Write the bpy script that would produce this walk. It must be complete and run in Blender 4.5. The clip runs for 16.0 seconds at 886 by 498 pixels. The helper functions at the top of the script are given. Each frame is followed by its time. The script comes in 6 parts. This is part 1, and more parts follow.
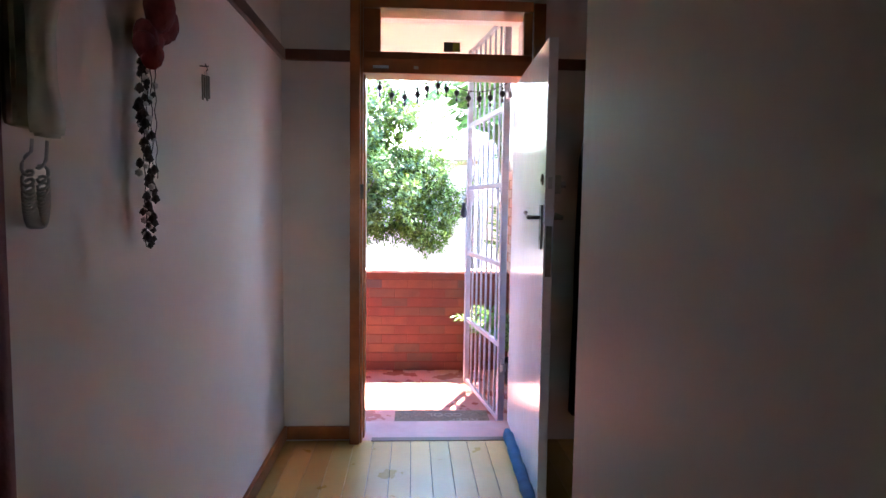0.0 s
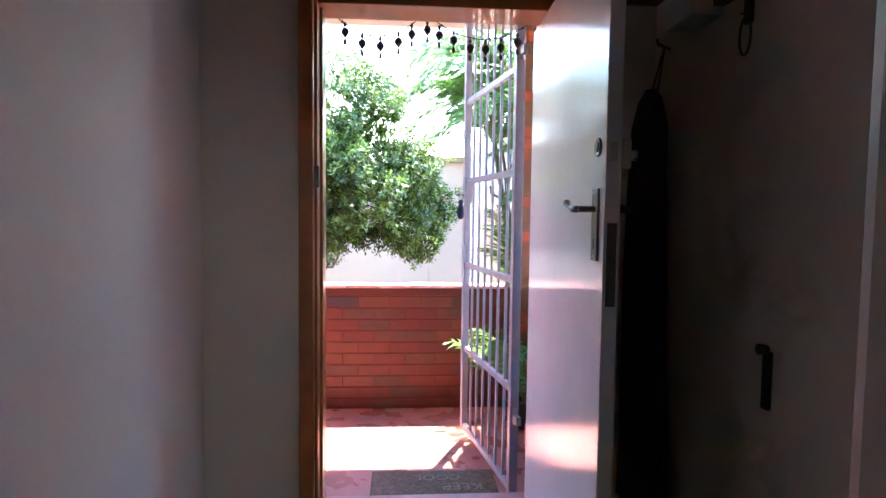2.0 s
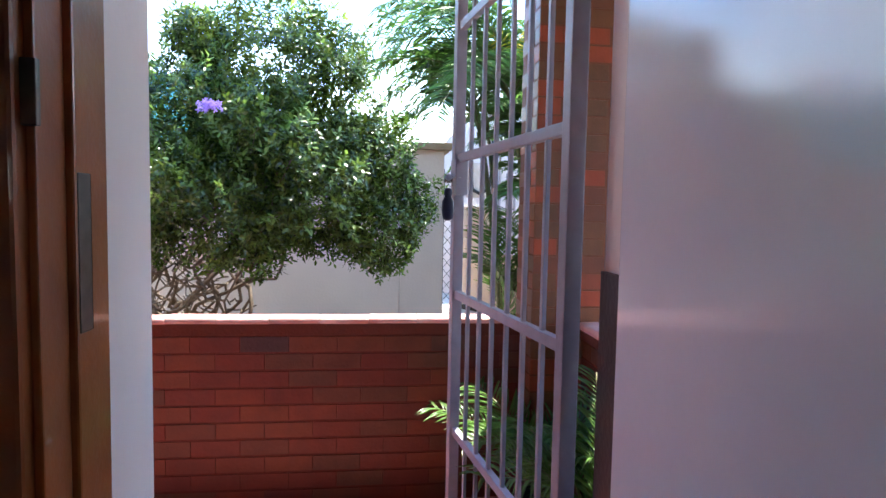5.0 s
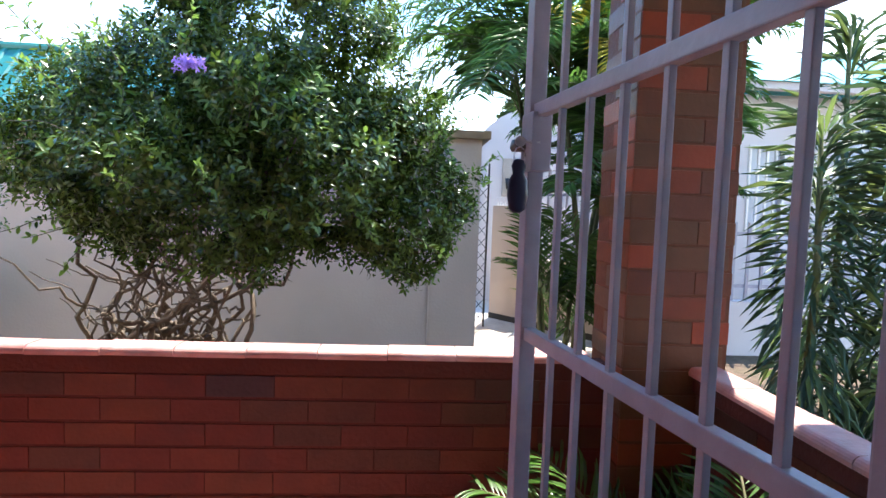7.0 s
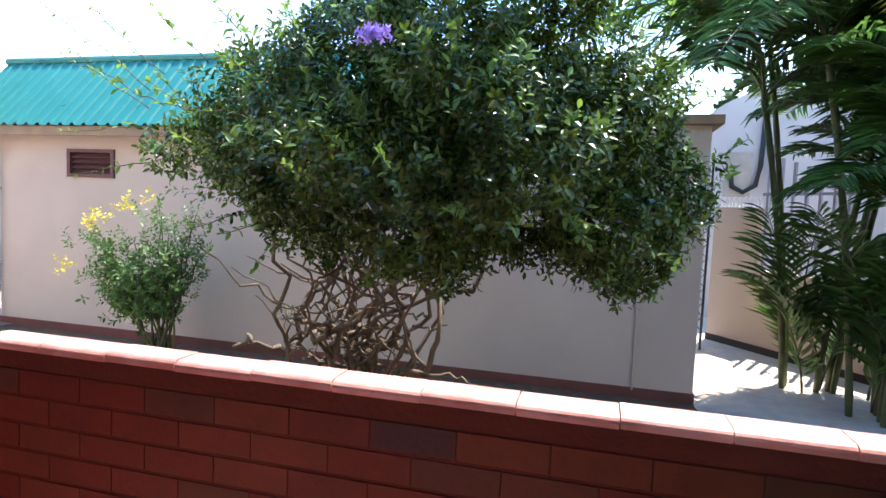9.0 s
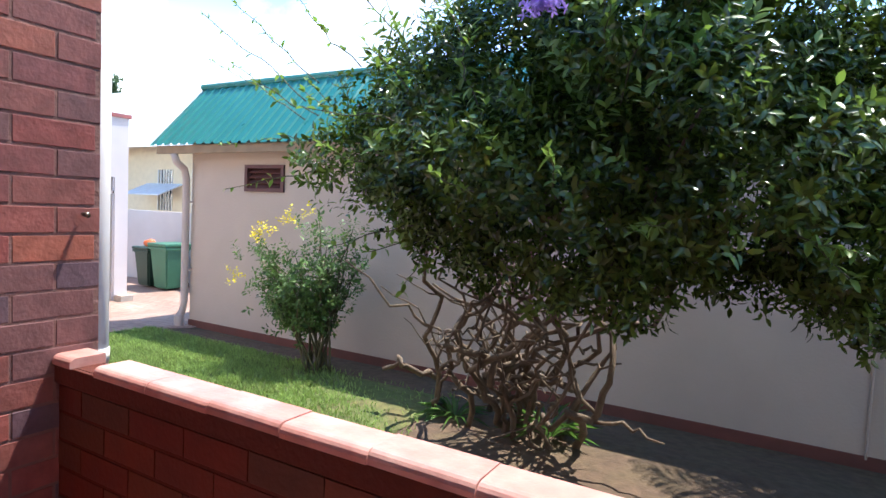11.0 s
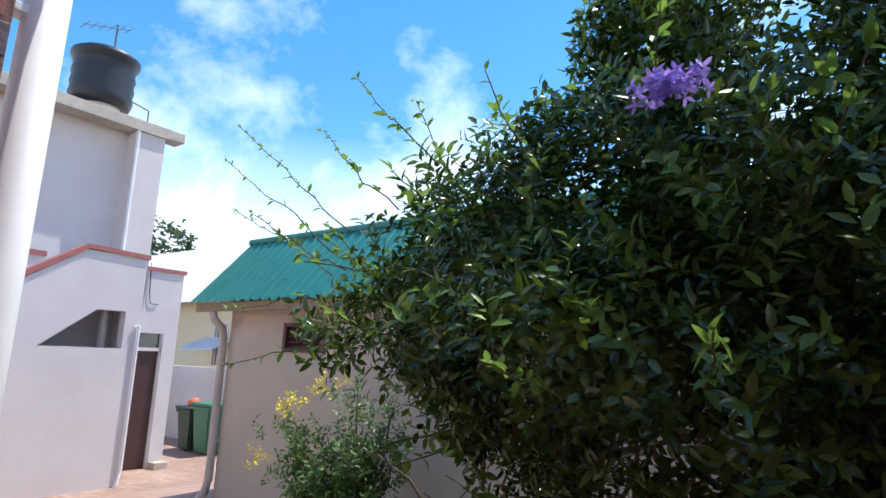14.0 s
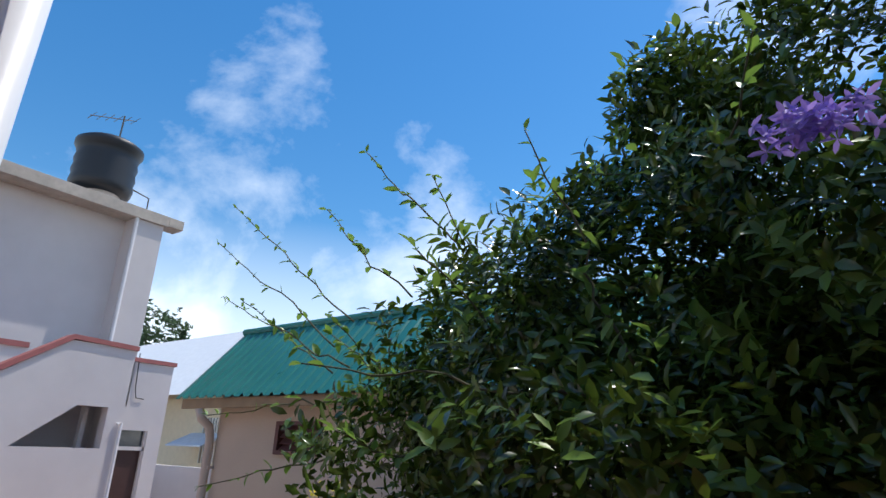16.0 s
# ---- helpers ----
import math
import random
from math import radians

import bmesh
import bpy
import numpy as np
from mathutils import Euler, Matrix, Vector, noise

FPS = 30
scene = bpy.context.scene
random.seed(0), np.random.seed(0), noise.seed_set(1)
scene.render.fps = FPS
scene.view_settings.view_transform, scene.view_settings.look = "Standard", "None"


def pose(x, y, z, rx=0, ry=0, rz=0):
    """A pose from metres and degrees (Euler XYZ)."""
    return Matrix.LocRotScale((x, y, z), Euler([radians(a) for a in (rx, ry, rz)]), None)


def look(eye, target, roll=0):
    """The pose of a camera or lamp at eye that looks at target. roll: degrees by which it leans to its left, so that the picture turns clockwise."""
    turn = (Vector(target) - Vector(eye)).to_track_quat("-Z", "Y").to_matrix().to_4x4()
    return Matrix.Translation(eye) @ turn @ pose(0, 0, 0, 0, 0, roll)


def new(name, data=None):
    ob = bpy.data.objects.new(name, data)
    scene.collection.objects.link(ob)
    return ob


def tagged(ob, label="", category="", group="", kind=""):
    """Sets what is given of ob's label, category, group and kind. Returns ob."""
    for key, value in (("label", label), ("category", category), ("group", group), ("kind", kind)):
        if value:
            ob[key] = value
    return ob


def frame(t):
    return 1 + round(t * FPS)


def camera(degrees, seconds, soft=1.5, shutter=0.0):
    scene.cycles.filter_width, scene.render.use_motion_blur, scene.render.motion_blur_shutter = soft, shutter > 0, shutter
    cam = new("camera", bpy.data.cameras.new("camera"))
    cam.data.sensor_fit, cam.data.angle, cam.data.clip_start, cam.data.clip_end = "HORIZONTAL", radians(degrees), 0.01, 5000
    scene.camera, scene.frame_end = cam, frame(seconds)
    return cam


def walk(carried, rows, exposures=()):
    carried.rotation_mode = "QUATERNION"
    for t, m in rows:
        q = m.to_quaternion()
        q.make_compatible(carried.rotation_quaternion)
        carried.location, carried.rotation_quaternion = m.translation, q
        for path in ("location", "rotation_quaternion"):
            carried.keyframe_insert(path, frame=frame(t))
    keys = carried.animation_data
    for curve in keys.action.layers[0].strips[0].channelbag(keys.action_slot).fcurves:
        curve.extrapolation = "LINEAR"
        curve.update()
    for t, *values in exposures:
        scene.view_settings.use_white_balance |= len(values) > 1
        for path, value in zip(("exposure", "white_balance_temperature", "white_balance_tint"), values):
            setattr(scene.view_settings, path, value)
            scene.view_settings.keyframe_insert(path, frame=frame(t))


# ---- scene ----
cam = camera(74.7, 16.0)
PATH = [
    (0, (0.025, -0.032, 1.347), (0.13, 1.959, 1.194), 0.8),
    (0.5, (0.044, 0.255, 1.326), (0.159, 2.246, 1.184), 0.9),
    (1, (0.049, 0.491, 1.307), (0.18, 2.482, 1.173), 0.8),
    (1.5, (0.077, 0.718, 1.282), (0.192, 2.711, 1.16), 0.8),
    (2, (0.065, 0.961, 1.281), (0.207, 2.952, 1.157), 0.7),
    (2.5, (0.104, 1.219, 1.287), (0.254, 3.209, 1.167), 0.9),
    (3, (0.1, 1.446, 1.296), (0.281, 3.434, 1.171), 0.3),
    (3.5, (0.101, 1.7, 1.306), (0.308, 3.685, 1.172), 0.7),
    (4, (0.103, 1.953, 1.321), (0.332, 3.935, 1.173), 0.7),
    (4.2, (0.114, 2.024, 1.315), (0.351, 4.005, 1.176), 0.6),
    (6.3, (0.184, 3.044, 1.241), (0.397, 5.029, 1.116), 1.9),
    (6.5, (0.177, 3.104, 1.243), (0.38, 5.09, 1.116), 1.6),
    (7, (0.171, 3.261, 1.238), (0.313, 5.252, 1.112), 2.1),
    (7.5, (0.183, 3.456, 1.241), (0.177, 5.452, 1.106), 1.9),
    (8, (0.16, 3.598, 1.227), (-0.027, 5.584, 1.088), 2.1),
    (8.5, (0.083, 3.798, 1.235), (-0.249, 5.765, 1.091), 2.2),
    (9, (0.049, 3.882, 1.209), (-0.449, 5.814, 1.067), 2.5),
    (9.5, (-0.007, 3.985, 1.205), (-0.66, 5.869, 1.058), 2.7),
    (10, (-0.05, 4.115, 1.207), (-0.83, 5.95, 1.05), 2.8),
    (10.2, (-0.066, 4.166, 1.209), (-0.9, 5.976, 1.051), 2.8),
    (12.3, (-0.337, 4.606, 1.275), (-1.462, 6.259, 1.336), 2.7),
    (12.5, (-0.364, 4.65, 1.288), (-1.495, 6.296, 1.399), 2.8),
    (13, (-0.426, 4.776, 1.31), (-1.567, 6.406, 1.518), 2.7),
    (13.5, (-0.502, 4.921, 1.342), (-1.655, 6.528, 1.635), 2.4),
    (14, (-0.572, 5.022, 1.363), (-1.735, 6.606, 1.736), 2.3),
    (14.5, (-0.673, 5.11, 1.378), (-1.837, 6.675, 1.82), 2.3),
    (15, (-0.782, 5.183, 1.404), (-1.935, 6.734, 1.922), 2.3),
    (15.5, (-0.826, 5.222, 1.424), (-1.964, 6.757, 2.015), 2.4),
    (16, (-0.832, 5.234, 1.444), (-1.953, 6.752, 2.106), 2.1),
]
EXPOSURES = [(0.0, 4.42), (1.5, 4.0), (3.0, 3.15), (4.2, 2.58), (6.3, 1.8), (8.0, 1.62), (10.2, 1.25), (12.3, 0.72), (14.0, 0.34), (16.0, -0.3)]
walk(cam, [(t, look(eye, target, roll)) for t, eye, target, roll in PATH], EXPOSURES)

# ---- light ----
SUN_TO = Vector((0.19, 0.40, 1.0)).normalized()
world = bpy.data.worlds.new("sky")
scene.world = world
world.use_nodes = True
wn, wl = world.node_tree.nodes, world.node_tree.links
wn.clear()
sky = wn.new("ShaderNodeTexSky")
sky.sky_type, sky.sun_disc = "NISHITA", False
sky.sun_elevation = math.asin(SUN_TO.z)
sky.sun_rotation = math.atan2(SUN_TO.x, SUN_TO.y)
sky.air_density, sky.dust_density, sky.ozone_density = 1.3, 0.15, 4.0
wtc = wn.new("ShaderNodeTexCoord")
wmap = wn.new("ShaderNodeMapping")
wmap.inputs["Scale"].default_value = (1.0, 1.5, 1.7)
wmap.inputs["Rotation"].default_value = (0.0, 0.3, 0.9)
cloud = wn.new("ShaderNodeTexNoise")
cloud.inputs["Scale"].default_value, cloud.inputs["Detail"].default_value, cloud.inputs["Roughness"].default_value = 1.9, 9.0, 0.58
cloud.inputs["Distortion"].default_value = 0.15
cramp = wn.new("ShaderNodeValToRGB")
cramp.color_ramp.elements[0].position, cramp.color_ramp.elements[1].position = 0.50, 0.86
wsep = wn.new("ShaderNodeSeparateXYZ")
whaze = wn.new("ShaderNodeMapRange")
whaze.inputs["From Min"].default_value, whaze.inputs["From Max"].default_value = 0.0, 0.36
whaze.inputs["To Min"].default_value, whaze.inputs["To Max"].default_value = 0.75, 0.0
wadd = wn.new("ShaderNodeMath")
wadd.operation, wadd.use_clamp = "ADD", True
wmix = wn.new("ShaderNodeMixRGB")
wmix.inputs["Color2"].default_value = (13.0, 13.5, 14.0, 1)
wbg = wn.new("ShaderNodeBackground")
wbg.inputs["Strength"].default_value = 0.15
wout = wn.new("ShaderNodeOutputWorld")
wl.new(wtc.outputs["Generated"], wmap.inputs["Vector"])
wl.new(wmap.outputs["Vector"], cloud.inputs["Vector"])
wl.new(cloud.outputs["Fac"], cramp.inputs["Fac"])
wl.new(wtc.outputs["Generated"], wsep.inputs["Vector"])
wl.new(wsep.outputs["Z"], whaze.inputs["Value"])
wl.new(cramp.outputs["Color"], wadd.inputs[0])
wl.new(whaze.outputs["Result"], wadd.inputs[1])
wl.new(wadd.outputs["Value"], wmix.inputs["Fac"])
whsv = wn.new("ShaderNodeHueSaturation")
whsv.inputs["Saturation"].default_value, whsv.inputs["Value"].default_value = 1.32, 1.27
wl.new(sky.outputs["Color"], whsv.inputs["Color"])
wl.new(whsv.outputs["Color"], wmix.inputs["Color1"])
wl.new(wmix.outputs["Color"], wbg.inputs["Color"])
wl.new(wbg.outputs["Background"], wout.inputs["Surface"])

sun_data = bpy.data.lights.new("sun", "SUN")
sun_data.energy, sun_data.angle, sun_data.color = 5.0, radians(0.55), (1.0, 0.95, 0.88)
sun = new("sun", sun_data)
sun.matrix_world = look(SUN_TO * 40, (0, 0, 0))

# fill lamp added behind the hall to brighten it; no source known there
fill_light = bpy.data.lights.new("hall_fill_light", "AREA")
fill_light.shape, fill_light.size, fill_light.size_y = "RECTANGLE", 0.4, 0.5
fill_light.energy, fill_light.color = 0.02, (1.0, 0.90, 0.80)
hall_fill_lamp = new("hall_fill_light", fill_light)
hall_fill_lamp.matrix_world = look((-0.15, -3.95, 1.55), (-0.10, 0.0, 1.3))


# ---- materials ----
def mat(name, color, rough=0.7, metal=0.0, scale=6.0, var=0.12, bump=0.0, bump_scale=60.0, second=None, second_amount=0.0,
        second_scale=1.3, island=0.0, per_object=0.0, spec=0.5, coat=0.0, rough_var=0.08, translucent=0.0):
    m = bpy.data.materials.new(name)
    m.use_nodes = True
    nt, lk = m.node_tree.nodes, m.node_tree.links
    bsdf = nt["Principled BSDF"]
    geo = nt.new("ShaderNodeNewGeometry")
    n1 = nt.new("ShaderNodeTexNoise")
    n1.inputs["Scale"].default_value, n1.inputs["Detail"].default_value = scale, 6.0
    lk.new(geo.outputs["Position"], n1.inputs["Vector"])
    n2 = nt.new("ShaderNodeTexNoise")
    n2.inputs["Scale"].default_value, n2.inputs["Detail"].default_value = second_scale, 5.0
    lk.new(geo.outputs["Position"], n2.inputs["Vector"])
    base = nt.new("ShaderNodeRGB")
    base.outputs[0].default_value = (*color, 1)
    out = base.outputs[0]
    if second is not None:
        r = nt.new("ShaderNodeValToRGB")
        r.color_ramp.elements[0].position, r.color_ramp.elements[1].position = 0.42, 0.68
        lk.new(n2.outputs["Fac"], r.inputs["Fac"])
        mul = nt.new("ShaderNodeMath")
        mul.operation = "MULTIPLY"
        mul.inputs[1].default_value = second_amount
        lk.new(r.outputs["Color"], mul.inputs[0])
        mx = nt.new("ShaderNodeMixRGB")
        mx.inputs["Color2"].default_value = (*second, 1)
        lk.new(mul.outputs[0], mx.inputs["Fac"])
        lk.new(out, mx.inputs["Color1"])
        out = mx.outputs[0]
    hsv = nt.new("ShaderNodeHueSaturation")
    mr = nt.new("ShaderNodeMapRange")
    mr.inputs["From Min"].default_value, mr.inputs["From Max"].default_value = 0.25, 0.75
    mr.inputs["To Min"].default_value, mr.inputs["To Max"].default_value = 1 - var, 1 + var
    lk.new(n1.outputs["Fac"], mr.inputs["Value"])
    value = mr.outputs[0]
    for amount, source in ((island, "Random Per Island"), (per_object, "obj")):
        if amount:
            if source == "obj":
                info = nt.new("ShaderNodeObjectInfo")
                sock = info.outputs["Random"]
            else:
                sock = geo.outputs[source]
            m2 = nt.new("ShaderNodeMapRange")
            m2.inputs["To Min"].default_value, m2.inputs["To Max"].default_value = 1 - amount, 1 + amount
            lk.new(sock, m2.inputs["Value"])
            mm = nt.new("ShaderNodeMath")
            mm.operation = "MULTIPLY"
            lk.new(value, mm.inputs[0])
            lk.new(m2.outputs[0], mm.inputs[1])
            value = mm.outputs[0]
    lk.new(value, hsv.inputs["Value"])
    lk.new(out, hsv.inputs["Color"])
    lk.new(hsv.outputs["Color"], bsdf.inputs["Base Color"])
    rr = nt.new("ShaderNodeMapRange")
    rr.inputs["To Min"].default_value, rr.inputs["To Max"].default_value = max(0.02, rough - rough_var), min(1, rough + rough_var)
    lk.new(n1.outputs["Fac"], rr.inputs["Value"])
    lk.new(rr.outputs[0], bsdf.inputs["Roughness"])
    bsdf.inputs["Metallic"].default_value = metal
    bsdf.inputs["Specular IOR Level"].default_value = spec
    bsdf.inputs["Coat Weight"].default_value = coat
    if bump:
        nb = nt.new("ShaderNodeTexNoise")
        nb.inputs["Scale"].default_value, nb.inputs["Detail"].default_value = bump_scale, 4.0
        lk.new(geo.outputs["Position"], nb.inputs["Vector"])
        b = nt.new("ShaderNodeBump")
        b.inputs["Strength"].default_value, b.inputs["Distance"].default_value = bump, 0.01
        lk.new(nb.outputs["Fac"], b.inputs["Height"])
        lk.new(b.outputs["Normal"], bsdf.inputs["Normal"])
    if translucent:
        tr = nt.new("ShaderNodeBsdfTranslucent")
        lk.new(hsv.outputs["Color"], tr.inputs["Color"])
        ms = nt.new("ShaderNodeMixShader")
        ms.inputs[0].default_value = translucent
        lk.new(bsdf.outputs[0], ms.inputs[1])
        lk.new(tr.outputs[0], ms.inputs[2])
        lk.new(ms.outputs[0], nt["Material Output"].inputs["Surface"])
    return m


def palette(name, colors, rough=0.6, bump=0.3, bump_scale=70.0, coat=0.0, source="obj", var=0.16, scale=14.0):
    """Each piece takes one of the colours by chance, with grain on top."""
    m = mat(name, (0.5, 0.5, 0.5), rough=rough, bump=bump, bump_scale=bump_scale, coat=coat, var=var, scale=scale)
    nt, lk = m.node_tree.nodes, m.node_tree.links
    hsv = [n for n in nt if n.type == "HUE_SAT"][0]
    ramp = nt.new("ShaderNodeValToRGB")
    ramp.color_ramp.interpolation = "CONSTANT"
    for i, c in enumerate(colors):
        e = ramp.color_ramp.elements[i] if i < 2 else ramp.color_ramp.elements.new(i / len(colors))
        e.position, e.color = i / len(colors), (*c, 1)
    if source == "obj":
        src = nt.new("ShaderNodeObjectInfo").outputs["Random"]
    else:
        src = nt.new("ShaderNodeNewGeometry").outputs["Random Per Island"]
    lk.new(src, ramp.inputs["Fac"])
    lk.new(ramp.outputs["Color"], hsv.inputs["Color"])
    return m


M_plaster = mat("hall_paint", (0.80, 0.70, 0.65), rough=0.5, spec=0.35, scale=3.0, var=0.04, bump=0.12, bump_scale=35, second=(0.66, 0.57, 0.54), second_amount=0.35, second_scale=0.9, rough_var=0.06)
# hall paint in a darker brown, with the dimmer walls' shade in it
M_plaster_shaded = mat("hall_paint_shaded", (0.52, 0.42, 0.37), rough=0.5, spec=0.3, scale=3.0, var=0.05, bump=0.12, bump_scale=35, second=(0.44, 0.35, 0.31), second_amount=0.4, second_scale=0.9)
# dark floor colour of the added room, to swallow bounced light
M_absorber = mat("dark_brown_absorber", (0.09, 0.06, 0.045), rough=1.0, scale=40, var=0.3, bump=0.6, bump_scale=150)
M_ceiling = mat("ceiling_paint", (0.72, 0.70, 0.66), rough=0.8, var=0.04, bump=0.1)
M_soffit = mat("soffit_paint", (0.72, 0.64, 0.52), rough=0.8, var=0.05, bump=0.1)
M_wood = mat("varnished_wood", (0.42, 0.135, 0.036), rough=0.32, scale=9, var=0.2, bump=0.08, bump_scale=90, second=(0.26, 0.08, 0.024), second_amount=0.6, second_scale=5, coat=0.3)
M_rail = mat("dark_varnished_wood", (0.16, 0.055, 0.028), rough=0.35, scale=9, var=0.2, second=(0.10, 0.035, 0.02), second_amount=0.6, second_scale=5)
M_floor = mat("oiled_floor_boards", (0.62, 0.37, 0.11), rough=0.3, scale=7, var=0.14, second=(0.48, 0.25, 0.07), second_amount=0.7, second_scale=3.5, per_object=0.18, bump=0.05)
M_gap = mat("board_gap", (0.05, 0.03, 0.015), rough=0.9)
M_doorpaint = mat("white_gloss_door_paint", (0.84, 0.82, 0.86), rough=0.13, scale=4, var=0.04, bump=0.10, bump_scale=14, second=(0.74, 0.72, 0.76), second_amount=0.3)
M_steel = mat("worn_bronze_steel", (0.16, 0.14, 0.12), rough=0.4, metal=0.9, scale=30, var=0.3)
M_chrome = mat("dull_chrome", (0.55, 0.55, 0.56), rough=0.3, metal=1.0, scale=30)
M_gate = mat("grey_lilac_gate_paint", (0.36, 0.34, 0.40), rough=0.38, scale=20, var=0.1, second=(0.28, 0.26, 0.30), second_amount=0.5, second_scale=8, bump=0.1)
M_fob = mat("dark_blue_plastic", (0.014, 0.016, 0.045), rough=0.35)
M_black = mat("black_plastic", (0.015, 0.015, 0.017), rough=0.4)
M_redfloor = mat("red_polished_concrete", (0.46, 0.17, 0.14), rough=0.28, scale=5, var=0.16, bump=0.06, second=(0.30, 0.095, 0.08), second_amount=0.5)
M_sill = mat("worn_red_sill", (0.52, 0.24, 0.21), rough=0.5, scale=9, var=0.12, bump=0.1, second=(0.62, 0.36, 0.32), second_amount=0.5, second_scale=4)
M_coping = mat("red_painted_coping", (0.58, 0.27, 0.23), rough=0.42, scale=16, var=0.16, bump=0.18, second=(0.72, 0.48, 0.43), second_amount=0.6, second_scale=7, per_object=0.08)
M_mortar = mat("red_brown_mortar", (0.098, 0.018, 0.008), rough=0.8, scale=20, bump=0.4)
M_mortar_pillar = mat("brown_pillar_mortar", (0.165, 0.055, 0.023), rough=0.7, scale=20, bump=0.3)
M_mortar2 = mat("grey_pink_mortar", (0.22, 0.12, 0.105), rough=0.9, scale=20, bump=0.4)
M_brick = palette("red_porch_brick", [(0.118, 0.017, 0.006), (0.104, 0.013, 0.005), (0.128, 0.029, 0.009), (0.092, 0.025, 0.010), (0.118, 0.015, 0.005), (0.078, 0.025, 0.011), (0.110, 0.015, 0.005), (0.136, 0.024, 0.008)], rough=0.5, bump=0.15, var=0.22, scale=9.0)
M_brick_dark = mat("dark_burnt_brick", (0.050, 0.022, 0.022), rough=0.5, bump=0.2)
M_brick_pillar = palette("pillar_brick", [(0.25, 0.052, 0.019), (0.155, 0.058, 0.022), (0.165, 0.062, 0.024), (0.14, 0.060, 0.025), (0.30, 0.055, 0.018), (0.16, 0.050, 0.023), (0.21, 0.048, 0.020), (0.145, 0.060, 0.025)], rough=0.4, bump=0.12, var=0.2, scale=9.0)
M_brick_col = palette("plum_face_brick", [(0.27, 0.075, 0.065), (0.22, 0.075, 0.070), (0.18, 0.082, 0.080), (0.29, 0.090, 0.075), (0.24, 0.085, 0.072), (0.13, 0.078, 0.095), (0.25, 0.070, 0.060), (0.33, 0.105, 0.070)], rough=0.45, bump=0.2, var=0.28, scale=18.0)
M_wall_out = mat("beige_outbuilding_paint", (0.53, 0.43, 0.345), rough=0.85, scale=2.2, var=0.05, bump=0.25, bump_scale=40, second=(0.45, 0.365, 0.29), second_amount=0.5, second_scale=0.8)
M_plinth = mat("red_brown_plinth_paint", (0.17, 0.055, 0.04), rough=0.8, scale=5, var=0.2, second=(0.11, 0.05, 0.04), second_amount=0.7)
M_white_wall = mat("white_weathered_paint", (0.61, 0.57, 0.565), rough=0.8, scale=2.5, var=0.04, bump=0.2, second=(0.55, 0.50, 0.50), second_amount=0.5, second_scale=0.7)
M_red_trim = mat("dull_red_trim_paint", (0.36, 0.12, 0.11), rough=0.7, var=0.15)
M_cream = mat("cream_house_paint", (0.72, 0.62, 0.44), rough=0.8, var=0.06)
M_green_roof = mat("green_roof_sheet", (0.022, 0.175, 0.145), rough=0.3, scale=3, var=0.1, second=(0.035, 0.21, 0.18), second_amount=0.5, second_scale=0.8)
M_grey_roof = mat("white_roof_sheet", (0.78, 0.79, 0.80), rough=0.5, var=0.05)
M_fascia = mat("brown_fascia_board", (0.28, 0.19, 0.11), rough=0.7, var=0.2)
M_pipe_white = mat("white_pvc_pipe", (0.80, 0.79, 0.80), rough=0.35, var=0.04, second=(0.66, 0.62, 0.58), second_amount=0.35, second_scale=4)
M_pipe_beige = mat("beige_painted_pipe", (0.52, 0.42, 0.36), rough=0.6, var=0.08)
M_vent = mat("maroon_vent_paint", (0.12, 0.045, 0.04), rough=0.6, var=0.15)
M_tank = mat("black_polyethylene_tank", (0.015, 0.017, 0.022), rough=0.45, var=0.15)
M_bin = mat("green_bin_plastic", (0.05, 0.17, 0.10), rough=0.5, var=0.1)
M_door_brown = mat("dark_brown_door_paint", (0.055, 0.022, 0.018), rough=0.5, var=0.15)
M_dark = mat("dark_interior", (0.04, 0.035, 0.03), rough=0.9)
M_paving = mat("worn_brick_paving", (0.33, 0.20, 0.155), rough=0.85, scale=9, var=0.2, bump=0.4, second=(0.44, 0.30, 0.24), second_amount=0.6, second_scale=2, per_object=0.12)
M_concrete = mat("pale_concrete", (0.50, 0.44, 0.38), rough=0.9, scale=8, var=0.15, bump=0.4, second=(0.38, 0.33, 0.28), second_amount=0.6)
M_soil = mat("dry_garden_soil", (0.105, 0.068, 0.044), rough=1.0, scale=14, var=0.35, bump=0.8, bump_scale=45, second=(0.10, 0.075, 0.04), second_amount=0.8, second_scale=3)
M_grass = mat("lawn_grass_blades", (0.25, 0.37, 0.10), rough=0.6, scale=3, var=0.25, island=0.35, translucent=0.35)
M_leaf = mat("glossy_shrub_leaf", (0.070, 0.120, 0.017), rough=0.24, scale=3, var=0.25, island=0.6, second=(0.125, 0.195, 0.026), second_amount=0.55, second_scale=2.2, translucent=0.24, spec=0.6)
M_leaf_pale = mat("pale_new_leaf", (0.18, 0.30, 0.05), rough=0.36, island=0.3, translucent=0.45)
M_leaf_shrub = mat("small_shrub_leaf", (0.10, 0.185, 0.045), rough=0.5, island=0.4, translucent=0.35)
M_bark = mat("pale_twisted_bark", (0.125, 0.088, 0.058), rough=0.8, scale=20, var=0.3, bump=0.6, bump_scale=60)
M_twig = mat("green_brown_twig", (0.09, 0.085, 0.04), rough=0.8)
M_flower = mat("violet_flower_petal", (0.42, 0.30, 0.76), rough=0.6, island=0.25, translucent=0.35)
M_yellow = mat("yellow_flower_petal", (0.72, 0.60, 0.03), rough=0.6, island=0.2, translucent=0.3)
